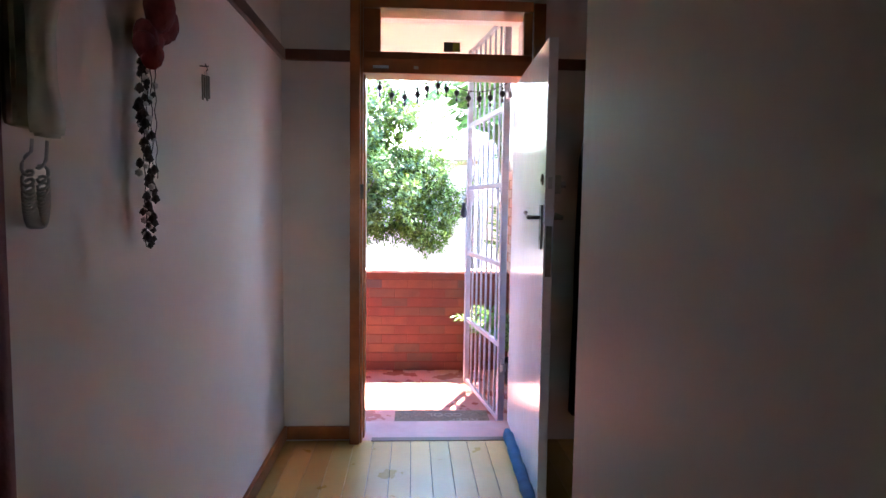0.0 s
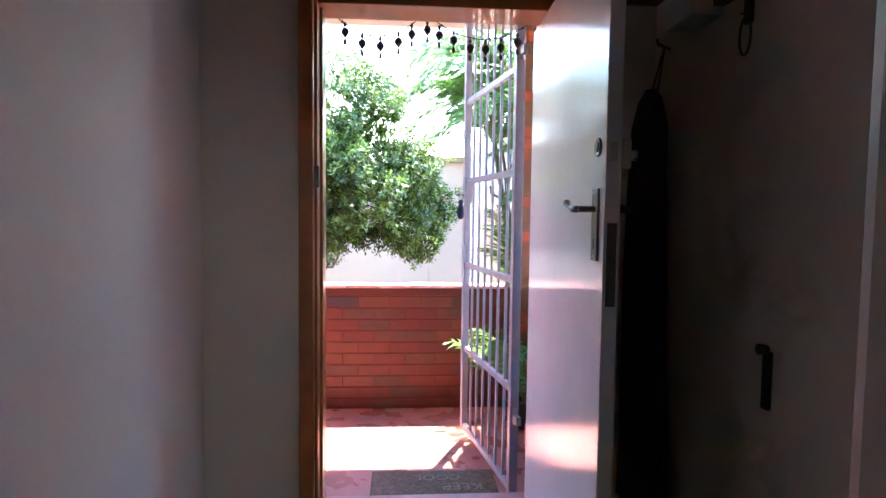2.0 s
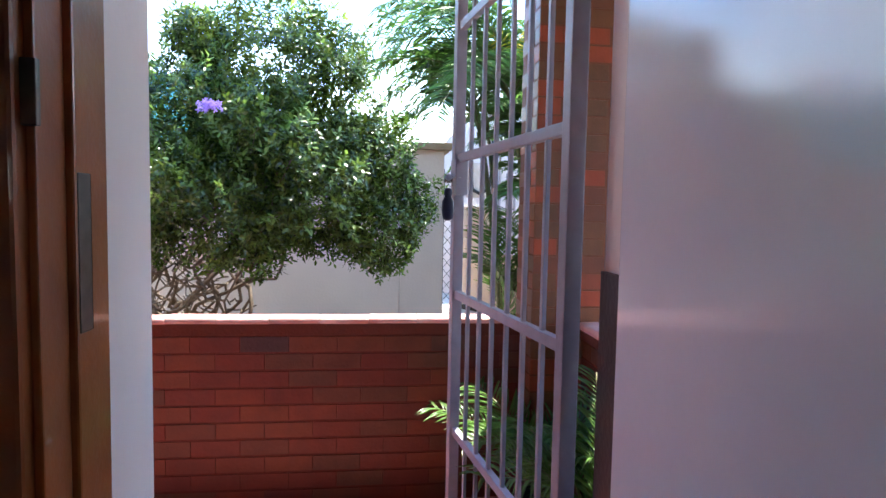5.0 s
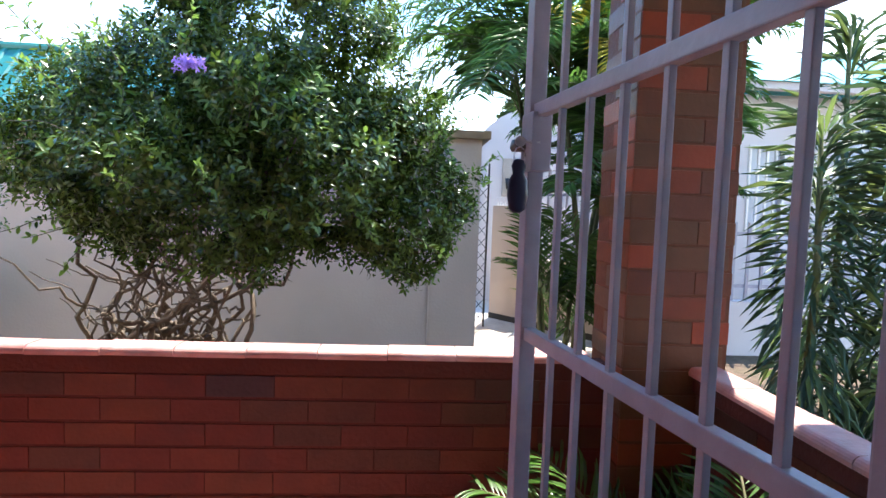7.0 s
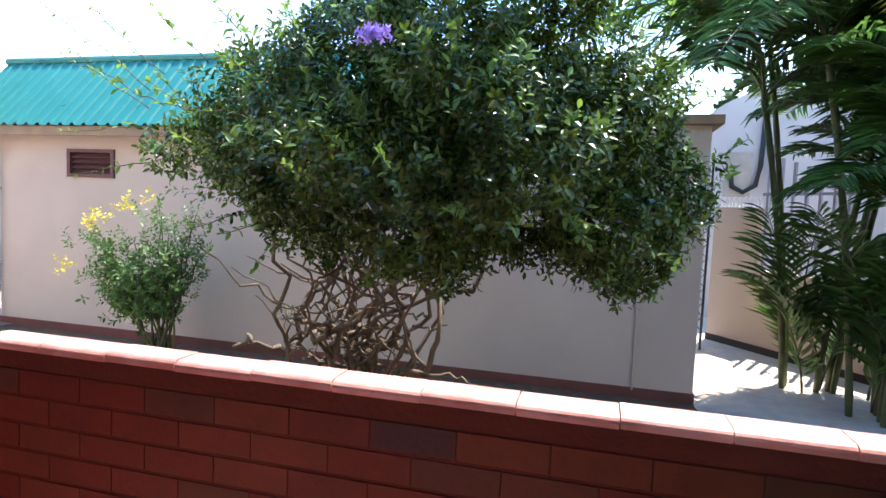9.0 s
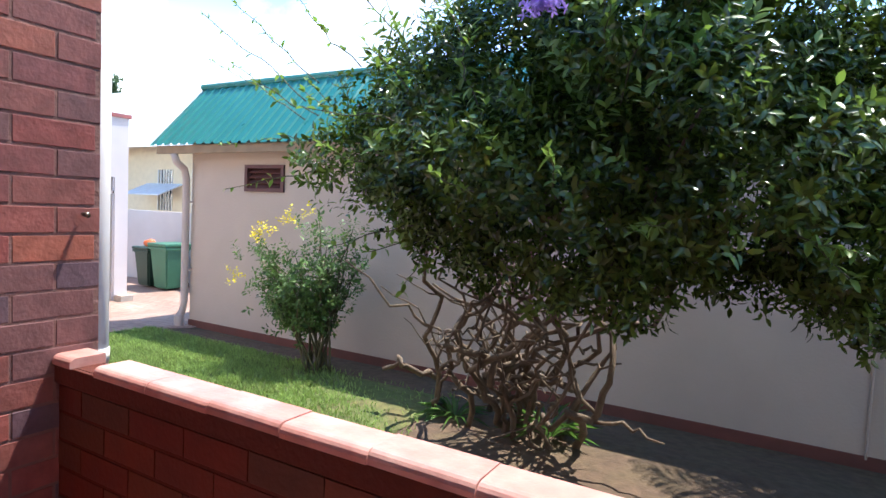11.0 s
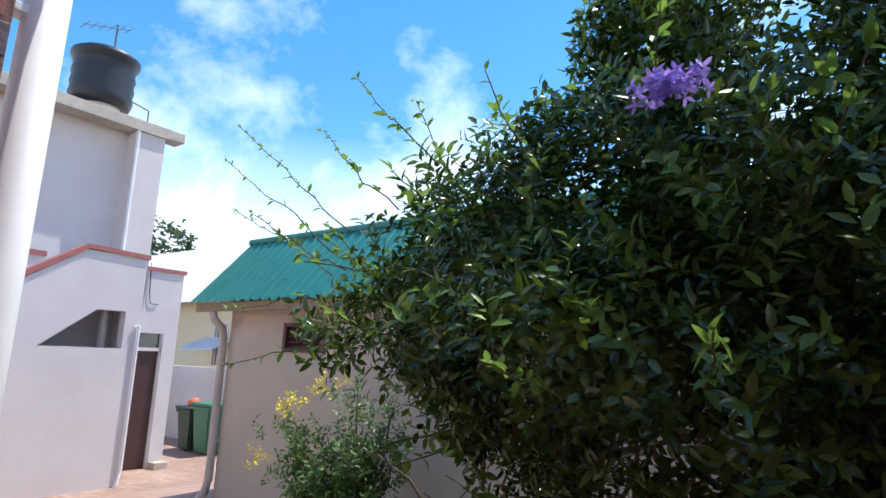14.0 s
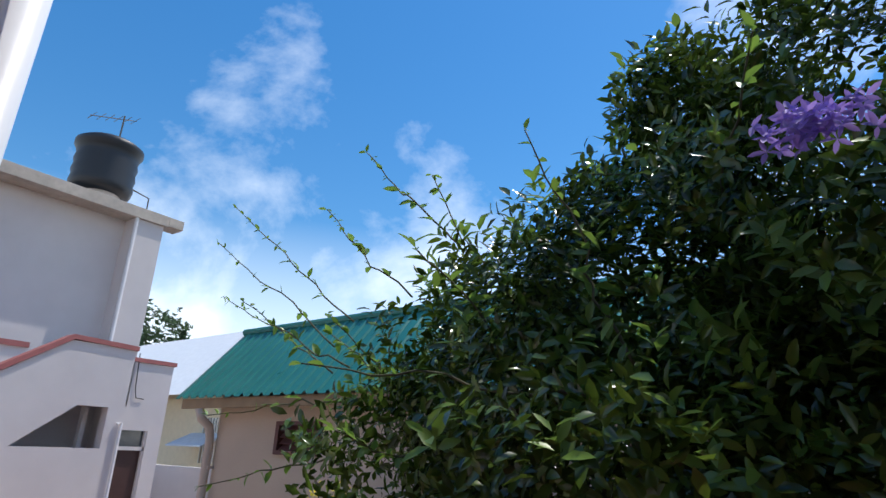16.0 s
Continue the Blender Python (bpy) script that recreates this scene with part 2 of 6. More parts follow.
M_palm = mat("palm_leaflet", (0.09, 0.19, 0.035), rough=0.38, scale=3, var=0.2, island=0.4, translucent=0.45)
M_palm_yellow = mat("yellowing_palm_leaflet", (0.50, 0.42, 0.03), rough=0.5, island=0.2, translucent=0.35)
M_cane = mat("ringed_palm_cane", (0.09, 0.11, 0.035), rough=0.6, scale=12, var=0.3, second=(0.15, 0.12, 0.055), second_amount=0.7, second_scale=6)
M_dracaena = mat("dark_strap_leaf", (0.065, 0.115, 0.052), rough=0.45, island=0.35, translucent=0.2)
M_dracaena_pale = mat("striped_strap_leaf", (0.22, 0.30, 0.09), rough=0.45, island=0.3, translucent=0.25)
M_far_leaf = mat("far_tree_foliage", (0.045, 0.09, 0.03), rough=0.7, scale=2, var=0.3, island=0.4, translucent=0.2)
M_terracotta = mat("pale_clay_pot", (0.50, 0.34, 0.26), rough=0.8, var=0.15, bump=0.3)
M_cream_plastic = mat("aged_ivory_plastic", (0.46, 0.44, 0.36), rough=0.4, var=0.06)
M_cord = mat("grey_curly_cord", (0.40, 0.38, 0.38), rough=0.5)
M_fabric_red = mat("dusty_pink_fabric", (0.25, 0.05, 0.05), rough=0.9, scale=25, var=0.25, bump=0.5)
M_bead = mat("dark_bead_charm", (0.045, 0.028, 0.025), rough=0.45, island=0.5)
M_bead_pale = mat("silver_bead", (0.40, 0.36, 0.34), rough=0.35, metal=0.6, island=0.3)
M_curtain = mat("faded_maroon_curtain", (0.20, 0.07, 0.06), rough=0.95, var=0.2, bump=0.3)
M_coat = mat("black_coat_cloth", (0.010, 0.009, 0.010), rough=0.95, var=0.3, bump=0.4)
M_mat = mat("brown_coir_mat", (0.19, 0.115, 0.075), rough=1.0, scale=60, var=0.5, bump=1.0, bump_scale=200)
M_mat_text = mat("pale_mat_lettering", (0.33, 0.24, 0.18), rough=1.0, scale=60, var=0.3, bump=0.8, bump_scale=200)
M_blue = mat("blue_draught_cloth", (0.035, 0.10, 0.20), rough=0.9, scale=18, var=0.25, bump=0.4)
M_sticker = mat("yellow_sticker", (0.55, 0.45, 0.05), rough=0.5)
M_sticker2 = mat("brown_sticker", (0.20, 0.13, 0.07), rough=0.5)
M_white_plastic = mat("white_plastic", (0.72, 0.70, 0.66), rough=0.4)
M_turq = mat("turquoise_roof_paint", (0.05, 0.36, 0.40), rough=0.5, var=0.08)
M_orange = mat("orange_plastic", (0.75, 0.16, 0.05), rough=0.5)
M_awning = mat("pale_blue_awning", (0.55, 0.62, 0.72), rough=0.5)

M_glass = bpy.data.materials.new("clear_window_glass")
M_glass.use_nodes = True
gb = M_glass.node_tree.nodes["Principled BSDF"]
gb.inputs["Transmission Weight"].default_value, gb.inputs["Roughness"].default_value, gb.inputs["IOR"].default_value = 1.0, 0.02, 1.45
gb.inputs["Base Color"].default_value = (0.96, 0.97, 0.96, 1)
M_darkglass = mat("dark_window_glass", (0.05, 0.06, 0.07), rough=0.08, spec=0.8)
M_paleglass = mat("curtained_window_glass", (0.42, 0.48, 0.55), rough=0.15, spec=0.6)


# ---- mesh helpers ----
def box_bm(x0, y0, z0, x1, y1, z1, bevel=0.0, bm=None):
    b = bmesh.new()
    bmesh.ops.create_cube(b, size=1.0)
    bmesh.ops.scale(b, vec=(x1 - x0, y1 - y0, z1 - z0), verts=b.verts)
    bmesh.ops.translate(b, vec=((x0 + x1) / 2, (y0 + y1) / 2, (z0 + z1) / 2), verts=b.verts)
    if bevel:
        bmesh.ops.bevel(b, geom=b.edges[:], offset=bevel, segments=2, affect="EDGES", profile=0.6)
    if bm is None:
        return b
    tmp = bpy.data.meshes.new("tmp")
    b.to_mesh(tmp)
    b.free()
    bm.from_mesh(tmp)
    bpy.data.meshes.remove(tmp)
    return bm


def link_bm(name, bm, material, smooth=False):
    me = bpy.data.meshes.new(name)
    bmesh.ops.recalc_face_normals(bm, faces=bm.faces[:])
    bm.to_mesh(me)
    bm.free()
    me.materials.append(material)
    if smooth:
        for p in me.polygons:
            p.use_smooth = True
    return new(name, me)


def part(name, bm, material, parent, label="", smooth=False):
    ob = link_bm(name, bm, material, smooth)
    ob.parent = parent
    ob.matrix_parent_inverse = parent.matrix_world.inverted() if parent.type != "EMPTY" else Matrix.Identity(4)
    return tagged(ob, label) if label else ob


def empty(name, x=0, y=0, z=0, label="", category="", group="", kind=""):
    """A thing's base. Its parts are built in world metres."""
    ob = new(name)
    ob.empty_display_size = 0.1
    return tagged(ob, label, category, group, kind)


def structure(name, bm, material, label, category, smooth=False):
    return tagged(link_bm(name, bm, material, smooth), label, category, kind="structure")


def thing(name, bm, material, label, category, group="", smooth=False):
    return tagged(link_bm(name, bm, material, smooth), label, category, group)


def lathe(profile, centre, segments=24, bm=None):
    """profile: (radius, z) pairs."""
    b = bm or bmesh.new()
    rings = []
    for r, z in profile:
        rings.append([b.verts.new((centre[0] + r * math.cos(2 * math.pi * i / segments), centre[1] + r * math.sin(2 * math.pi * i / segments), centre[2] + z)) for i in range(segments)])
    for a, c in zip(rings, rings[1:]):
        for i in range(segments):
            j = (i + 1) % segments
            b.faces.new((a[i], a[j], c[j], c[i]))
    b.faces.new(rings[0][::-1])
    b.faces.new(rings[-1])
    return b


def tube(points, radius, sides=8, bm=None):
    """A swept tube along points; radius a number or one for each point."""
    b = bm or bmesh.new()
    pts = [Vector(p) for p in points]
    rad = [radius] * len(pts) if isinstance(radius, (int, float)) else radius
    rings = []
    up = Vector((0.31, 0.17, 0.93))
    for i, p in enumerate(pts):
        d = (pts[min(i + 1, len(pts) - 1)] - pts[max(i - 1, 0)])
        d = d.normalized() if d.length > 1e-9 else Vector((0, 0, 1))
        s = d.cross(up)
        if s.length < 1e-3:
            s = d.cross(Vector((1, 0, 0)))
        s.normalize()
        up2 = s.cross(d)
        rings.append([b.verts.new(p + (s * math.cos(2 * math.pi * k / sides) + up2 * math.sin(2 * math.pi * k / sides)) * rad[i]) for k in range(sides)])
    for a, c in zip(rings, rings[1:]):
        for k in range(sides):
            j = (k + 1) % sides
            b.faces.new((a[k], a[j], c[j], c[k]))
    b.faces.new(rings[0][::-1])
    b.faces.new(rings[-1])
    return b


def wall_along(axis, at0, at1, span, height, holes=()):
    """Boxes of a wall that runs along an axis ('x' or 'y'), thick from at0 to at1, with holes (a0, a1, z0, z1)."""
    b = bmesh.new()
    cuts = sorted({span[0], span[1], *[h[0] for h in holes], *[h[1] for h in holes]})
    for a0, a1 in zip(cuts, cuts[1:]):
        zs = [height[0]]
        for h in sorted(holes, key=lambda q: q[2]):
            if h[0] <= a0 + 1e-6 and h[1] >= a1 - 1e-6:
                zs += [h[2], h[3]]
        zs.append(height[1])
        for z0, z1 in zip(zs[::2], zs[1::2]):
            if z1 - z0 > 1e-4:
                if axis == "x":
                    box_bm(a0, at0, z0, a1, at1, z1, bm=b)
                else:
                    box_bm(at0, a0, z0, at1, a1, z1, bm=b)
    bmesh.ops.remove_doubles(b, verts=b.verts, dist=1e-5)
    return b


# ---- the hall ----
PORCH_Z, GROUND_Z = -0.19, -0.27
WALL_IN, WALL_OUT = 3.235, 3.66
DOOR_L, DOOR_R, DOOR_T = -0.198, 0.61, 2.05
structure("wall_left", wall_along("y", -0.93, -0.697, (-0.55, WALL_IN), (0, 2.9)), M_plaster, "off-white painted plaster wall of the narrow hall", "wall")
structure("wall_entrance", wall_along("x", WALL_IN, WALL_OUT, (-0.93, 1.60), (PORCH_Z - 0.1, 2.9), [(-0.30, 0.676, -0.16, 2.46)]), M_plaster, "off-white painted plaster wall around the front door", "wall")
# this wall and the alcove's back wall carry their shade in the paint colour
structure("wall_hall_right", box_bm(0.446, -0.55, 0, 0.60, 1.425, 2.9, bevel=0.02), M_plaster_shaded, "plaster wall with a rounded corner, darkened in colour for its shade", "wall")
structure("wall_alcove_back", box_bm(0.60, 1.315, 0, 1.15, 1.425, 2.9), M_plaster_shaded, "plaster wall closing the alcove, darkened in colour for its shade", "wall")
structure("wall_alcove", box_bm(1.06, 1.425, 0, 1.26, WALL_IN, 2.9), M_plaster, "dim painted plaster wall of the alcove behind the door", "wall")
# unseen larger room, added and coloured dark to cut bounced light in the hall
structure("added_room_back", wall_along("x", -4.2, -4.0, (-3.2, 3.2), (0, 2.9), [(-0.35, 0.05, 1.3, 1.8)]), M_plaster_shaded, "unseen dark wall at the far end of the added room", "wall")
structure("added_room_west", box_bm(-3.2, -4.0, 0, -3.0, -0.55, 2.9), M_plaster_shaded, "unseen dark side wall added to soak up hall light", "wall")
structure("added_room_east", box_bm(3.0, -4.0, 0, 3.2, -0.55, 2.9), M_plaster_shaded, "unseen dark side wall added to soak up hall light", "wall")
structure("added_room_front_west", box_bm(-3.0, -0.55, 0, -0.93, -0.40, 2.9), M_plaster_shaded, "unseen dark wall added beside the hall opening", "wall")
structure("added_room_front_east", box_bm(0.60, -0.55, 0, 3.0, -0.40, 2.9), M_plaster_shaded, "unseen dark wall added beside the hall opening", "wall")
structure("added_room_ceiling", box_bm(-3.2, -4.2, 2.9, 3.2, -0.402, 3.0), M_ceiling, "unseen white ceiling of the added room behind the hall", "ceiling")
structure("added_room_floor", box_bm(-3.2, -4.2, -0.12, 3.2, -3.4, -0.004), M_absorber, "unseen dark brown floor added to soak up hall light", "floor")
structure("added_room_floor_west", box_bm(-3.2, -3.4, -0.12, -0.932, -0.40, -0.004), M_absorber, "unseen dark brown floor added to soak up hall light", "floor")
structure("added_room_floor_east", box_bm(1.262, -3.4, -0.12, 3.2, -0.40, -0.004), M_absorber, "unseen dark brown floor added to soak up hall light", "floor")
structure("ceiling", box_bm(-0.93, -0.40, 2.9, 1.26, WALL_OUT, 3.0), M_ceiling, "white painted plaster ceiling", "ceiling")
structure("roof_slab", box_bm(-2.6, WALL_OUT, 2.65, 1.62, 5.36, 2.80), M_soffit, "cream painted soffit over the porch", "roof")
sub = structure("floor", box_bm(-0.93, -3.4, -0.12, 1.26, 3.20, -0.012), M_gap, "varnished yellow-brown timber floor boards", "floor")


def board_mesh(length, width=0.1):
    b = box_bm(-width / 2 + 0.0012, -length / 2, -0.018, width / 2 - 0.0012, length / 2, 0.0, bevel=0.0015)
    me = bpy.data.meshes.new("floor_board")
    b.to_mesh(me)
    b.free()
    me.materials.append(M_floor)
    return me


# door frame with fanlight
frame_thing = tagged(empty("door_frame"), "varnished orange-brown timber door frame with a fanlight", "door frame", kind="structure")
part("jamb", box_bm(-0.317, 3.14, 0, -0.262, 3.234, 2.45, bevel=0.006), M_wood, frame_thing)
part("jamb", box_bm(-0.298, 3.2345, 0, -0.240, 3.33, 2.45, bevel=0.004), M_wood, frame_thing)
part("jamb_bead", box_bm(-0.262, 3.165, 0, -0.250, 3.2335, 2.45, bevel=0.003), M_wood, frame_thing)
part("jamb", box_bm(0.680, 3.20, 0, 0.745, 3.234, 2.45, bevel=0.006), M_wood, frame_thing)
part("transom", box_bm(-0.262, 3.18, DOOR_T, 0.672, 3.36, 2.135, bevel=0.006), M_wood, frame_thing)
part("head", box_bm(-0.262, 3.18, 2.395, 0.672, 3.36, 2.45, bevel=0.006), M_wood, frame_thing)
part("sash_rail", box_bm(-0.262, 3.20, 2.135, 0.672, 3.24, 2.17, bevel=0.004), M_wood, frame_thing)
part("sash_stile", box_bm(-0.262, 3.20, 2.17, DOOR_L + 0.04, 3.24, 2.395, bevel=0.004), M_wood, frame_thing)
part("sash_stile", box_bm(0.622, 3.20, 2.17, 0.672, 3.24, 2.395, bevel=0.004), M_wood, frame_thing)
pane = part("pane", box_bm(DOOR_L + 0.04, 3.216, 2.17, 0.622, 3.22, 2.395), M_glass, frame_thing, "clear fanlight glass")
pane.visible_shadow = False
part("striker_plate", box_bm(-0.262, 3.155, 1.37, -0.243, 3.165, 1.45, bevel=0.002), M_steel, frame_thing, "small metal striker plate")
part("striker_plate", box_bm(-0.2405, 3.24, 1.10, -0.2385, 3.275, 1.32, bevel=0.002), M_steel, frame_thing, "dark lock keep plate")
stick = thing("warning_sticker", box_bm(0.185, 3.2115, 2.18, 0.275, 3.2145, 2.231), M_sticker2, "small brown and yellow sticker on the fanlight glass", "sticker")
part("panel", box_bm(0.235, 3.2095, 2.184, 0.270, 3.2115, 2.227), M_sticker, stick)
for x in (-0.155, 0.035):
    thing("tape_label", box_bm(x - 0.03 * (x < 0) - 0.012, 3.1765, 2.075, x + 0.03 * (x < 0) + 0.012, 3.1795, 2.09), M_white_plastic, "pale paper label stuck on the door frame", "label", "labels on the frame")
structure("threshold", box_bm(DOOR_L - 0.1, 3.20, -0.15, 0.675, WALL_OUT - 0.003, -0.06, bevel=0.01), M_sill, "red polished concrete door sill", "threshold")
structure("sill_strip", box_bm(DOOR_L, 3.185, -0.065, DOOR_R, 3.235, 0.004, bevel=0.002), M_rail, "thin metal strip at the door sill", "threshold")

structure("reveal_dado", box_bm(0.667, 3.50, -0.06, 0.675, WALL_OUT - 0.003, 1.15), M_brick_dark, "dark brown dado on the door reveal", "trim")

# picture rail and skirting
structure("picture_rail", box_bm(-0.697, -0.55, 2.115, -0.672, 3.235, 2.175, bevel=0.006), M_rail, "dark varnished picture rail along the hall wall", "trim")
structure("picture_rail_end", box_bm(-0.672, 3.21, 2.115, -0.315, 3.235, 2.175, bevel=0.006), M_rail, "dark varnished picture rail beside the door", "trim")
structure("picture_rail_alcove", box_bm(0.70, 3.21, 2.10, 1.06, 3.235, 2.16, bevel=0.006), M_rail, "dark varnished picture rail in the alcove", "trim")
structure("picture_rail_side", box_bm(1.035, 1.55, 2.10, 1.06, 3.21, 2.16, bevel=0.006), M_rail, "dark varnished picture rail on the alcove wall", "trim")
structure("baseboard", box_bm(-0.697, -0.55, 0, -0.677, 3.235, 0.075, bevel=0.005), M_wood, "varnished timber skirting board", "baseboard")
structure("baseboard_end", box_bm(-0.677, 3.215, 0, -0.315, 3.235, 0.075, bevel=0.005), M_wood, "varnished timber skirting board beside the door", "baseboard")

# ---- the open front door ----
def front_door():
    d = tagged(empty("front_door"), "white gloss-painted timber door standing open", "door")
    hinge, free = Vector((0.622, 3.46, 0)), Vector((0.590, 2.440, 0))
    u = (free - hinge).normalized()
    n = Vector((-u.y, u.x, 0))
    if n.x > 0:
        n = -n
    m = Matrix(((u.x, -n.x, 0, hinge.x), (u.y, -n.y, 0, hinge.y), (0, 0, 1, 0), (0, 0, 0, 1)))
    w = (free - hinge).length

    def put(name, bm, material, label="", parent=None, smooth=False):
        bmesh.ops.transform(bm, matrix=m, verts=bm.verts)
        return part(name, bm, material, parent or d, label, smooth)
    put("leaf", box_bm(0, 0, 0.012, w, 0.042, 2.055, bevel=0.004), M_doorpaint)
    put("edge_plate", box_bm(w - 0.001, 0.008, 1.04, w + 0.0025, 0.034, 1.26, bevel=0.001), M_steel, "dark mortice lock edge plate")
    put("edge_plate", box_bm(w - 0.001, 0.012, 1.42, w + 0.002, 0.03, 1.47, bevel=0.001), M_chrome, "small night latch edge plate")
    hp = put("handle_plate", box_bm(w - 0.092, -0.007, 1.156, w - 0.042, 0.0005, 1.352, bevel=0.003), M_steel, "worn bronze handle plate with keyhole")
    put("keyhole", box_bm(w - 0.072, -0.0085, 1.188, w - 0.062, -0.006, 1.218, bevel=0.001), M_black, "", hp)
    lever = tube([(w - 0.067, -0.004, 1.296), (w - 0.067, -0.05, 1.296)], 0.009, 12)
    tube([(w - 0.074, -0.05, 1.296), (w - 0.117, -0.052, 1.295), (w - 0.152, -0.052, 1.300), (w - 0.182, -0.05, 1.307), (w - 0.195, -0.05, 1.315)], [0.010, 0.009, 0.005, 0.006, 0.011], 10, lever)
    put("lever_handle", lever, M_steel, "dark bronze lever handle", None, True)
    lever2 = tube([(w - 0.067, 0.04, 1.296), (w - 0.067, 0.095, 1.296)], 0.010, 10)
    tube([(w - 0.087, 0.09, 1.296), (w - 0.19, 0.09, 1.31)], 0.008, 10, lever2)
    put("lever_handle", lever2, M_steel, "dark bronze lever handle", None, True)
    for z in (1.168, 1.340):
        put("screw", tube([(w - 0.067, -0.0065, z), (w - 0.067, -0.009, z)], [0.0042, 0.003], 10), M_chrome, "", hp)
    cyl = bmesh.new()
    lathe([(0.0, 0), (0.012, 0.0), (0.017, 0.004), (0.024, 0.006), (0.026, 0.002), (0.026, 0.0)][1:], (0, 0, 0), 24, cyl)
    bmesh.ops.transform(cyl, matrix=Matrix.Translation((w - 0.062, -0.0, 1.462)) @ Matrix.Rotation(radians(90), 4, "X"), verts=cyl.verts)
    ring = put("lock_cylinder", cyl, M_steel, "round night latch cylinder", None, True)
    put("cylinder_core", tube([(w - 0.062, -0.004, 1.462), (w - 0.062, -0.0085, 1.462)], 0.0125, 20), M_steel, "dull metal key barrel", ring)
    put("key_slot", box_bm(w - 0.0635, -0.0092, 1.454, w - 0.0605, -0.008, 1.47), M_black, "", ring)
    put("latch_case", box_bm(w - 0.085, 0.042, 1.40, w - 0.005, 0.07, 1.48, bevel=0.005), M_cream_plastic, "pale night latch case")
    put("latch_knob", tube([(w - 0.045, 0.068, 1.44), (w - 0.045, 0.095, 1.44)], [0.012, 0.016], 12), M_chrome, "small latch knob", None, True)
    for z in (0.25, 1.8):
        put("hinge", tube([(-0.002, 0.004, z), (-0.002, 0.004, z + 0.1)], 0.007, 10), M_steel)
    return d


front_door()

# ---- porch ----
structure("porch_floor", box_bm(-2.4, WALL_OUT, GROUND_Z - 0.15, 1.62, 5.385, PORCH_Z), M_redfloor, "red polished concrete porch floor, half in sun", "floor")
PAR_Y0, PAR_Y1, PAR_TOP = 5.262, 5.346, 0.719
parapet = structure("parapet_wall", box_bm(-2.0, PAR_Y0 + 0.003, PORCH_Z, 0.92, PAR_Y1, PAR_TOP), M_mortar, "low red brick porch wall", "wall")
parapet_side = structure("parapet_side_wall", box_bm(1.182, 3.66, PORCH_Z, 1.285, 5.13, PAR_TOP), M_mortar, "low red brick side wall of the porch", "wall")
pillar = structure("pillar_right", box_bm(0.923, 5.133, PORCH_Z, 1.281, 5.446, 2.65), M_mortar_pillar, "glazed red and brown brick porch pillar", "pillar")
pillar_left = structure("pillar_left", box_bm(-2.30, 5.052, PORCH_Z, -2.002, 5.380, 2.65), M_mortar2, "plum red face brick porch pillar", "pillar")


def coping_mesh(length):
    """A bullnosed tile along x, centred, top at 0; nose towards -y."""
    b = bmesh.new()
    prof = [(0.105, -0.03), (0.105, 0.0), (0.022, 0.0)] + [(0.022 - 0.022 * math.sin(a), -0.022 + 0.022 * math.cos(a)) for a in (0.35, 0.7, 1.05, 1.4)] + [(0.001, -0.03)]
    ends = []
    for x in (-length / 2 + 0.0015, length / 2 - 0.0015):
        ends.append([b.verts.new((x, y, z)) for y, z in prof])
    n = len(prof)
    for i in range(n):
        j = (i + 1) % n
        b.faces.new((ends[0][i], ends[0][j], ends[1][j], ends[1][i]))
    b.faces.new(ends[0])
    b.faces.new(ends[1][::-1])
    bmesh.ops.recalc_face_normals(b, faces=b.faces[:])
    me = bpy.data.meshes.new("coping_tile")
    b.to_mesh(me)
    b.free()
    me.materials.append(M_coping)
    return me


part("bed_course", box_bm(-2.0, 5.250, 0.664, 0.918, 5.263, 0.7195, bevel=0.003), M_mortar, parapet)
part("bed_course", box_bm(1.166, 3.664, 0.664, 1.180, 5.128, 0.7195, bevel=0.003), M_mortar, parapet_side)
cop = coping_mesh(0.2395)
rc = random.Random(4)
for i in range(-7, 6):
    x = -0.345 + 0.2395 * i + 0.2395 / 2
    if x - 0.12 < -2.0 or x + 0.10 > 0.93:
        continue
    o = new("coping_tile", cop)
    o.parent = parapet
    o.matrix_basis = pose(x, 5.242, 0.750 + rc.uniform(-0.0015, 0.0015), rc.uniform(-0.6, 0.6), rc.uniform(-0.3, 0.3), rc.uniform(-0.4, 0.4))
last = new("coping_tile", coping_mesh(0.10))
last.parent = parapet
last.matrix_basis = pose(-1.949, 5.242, 0.750)
for i in range(6):
    o = new("coping_tile", cop)
    o.parent = parapet_side
    o.matrix_basis = pose(1.150, 5.01 - 0.2395 * i, 0.750 + rc.uniform(-0.0015, 0.0015), rc.uniform(-0.6, 0.6), 0, -90 + rc.uniform(-0.4, 0.4))

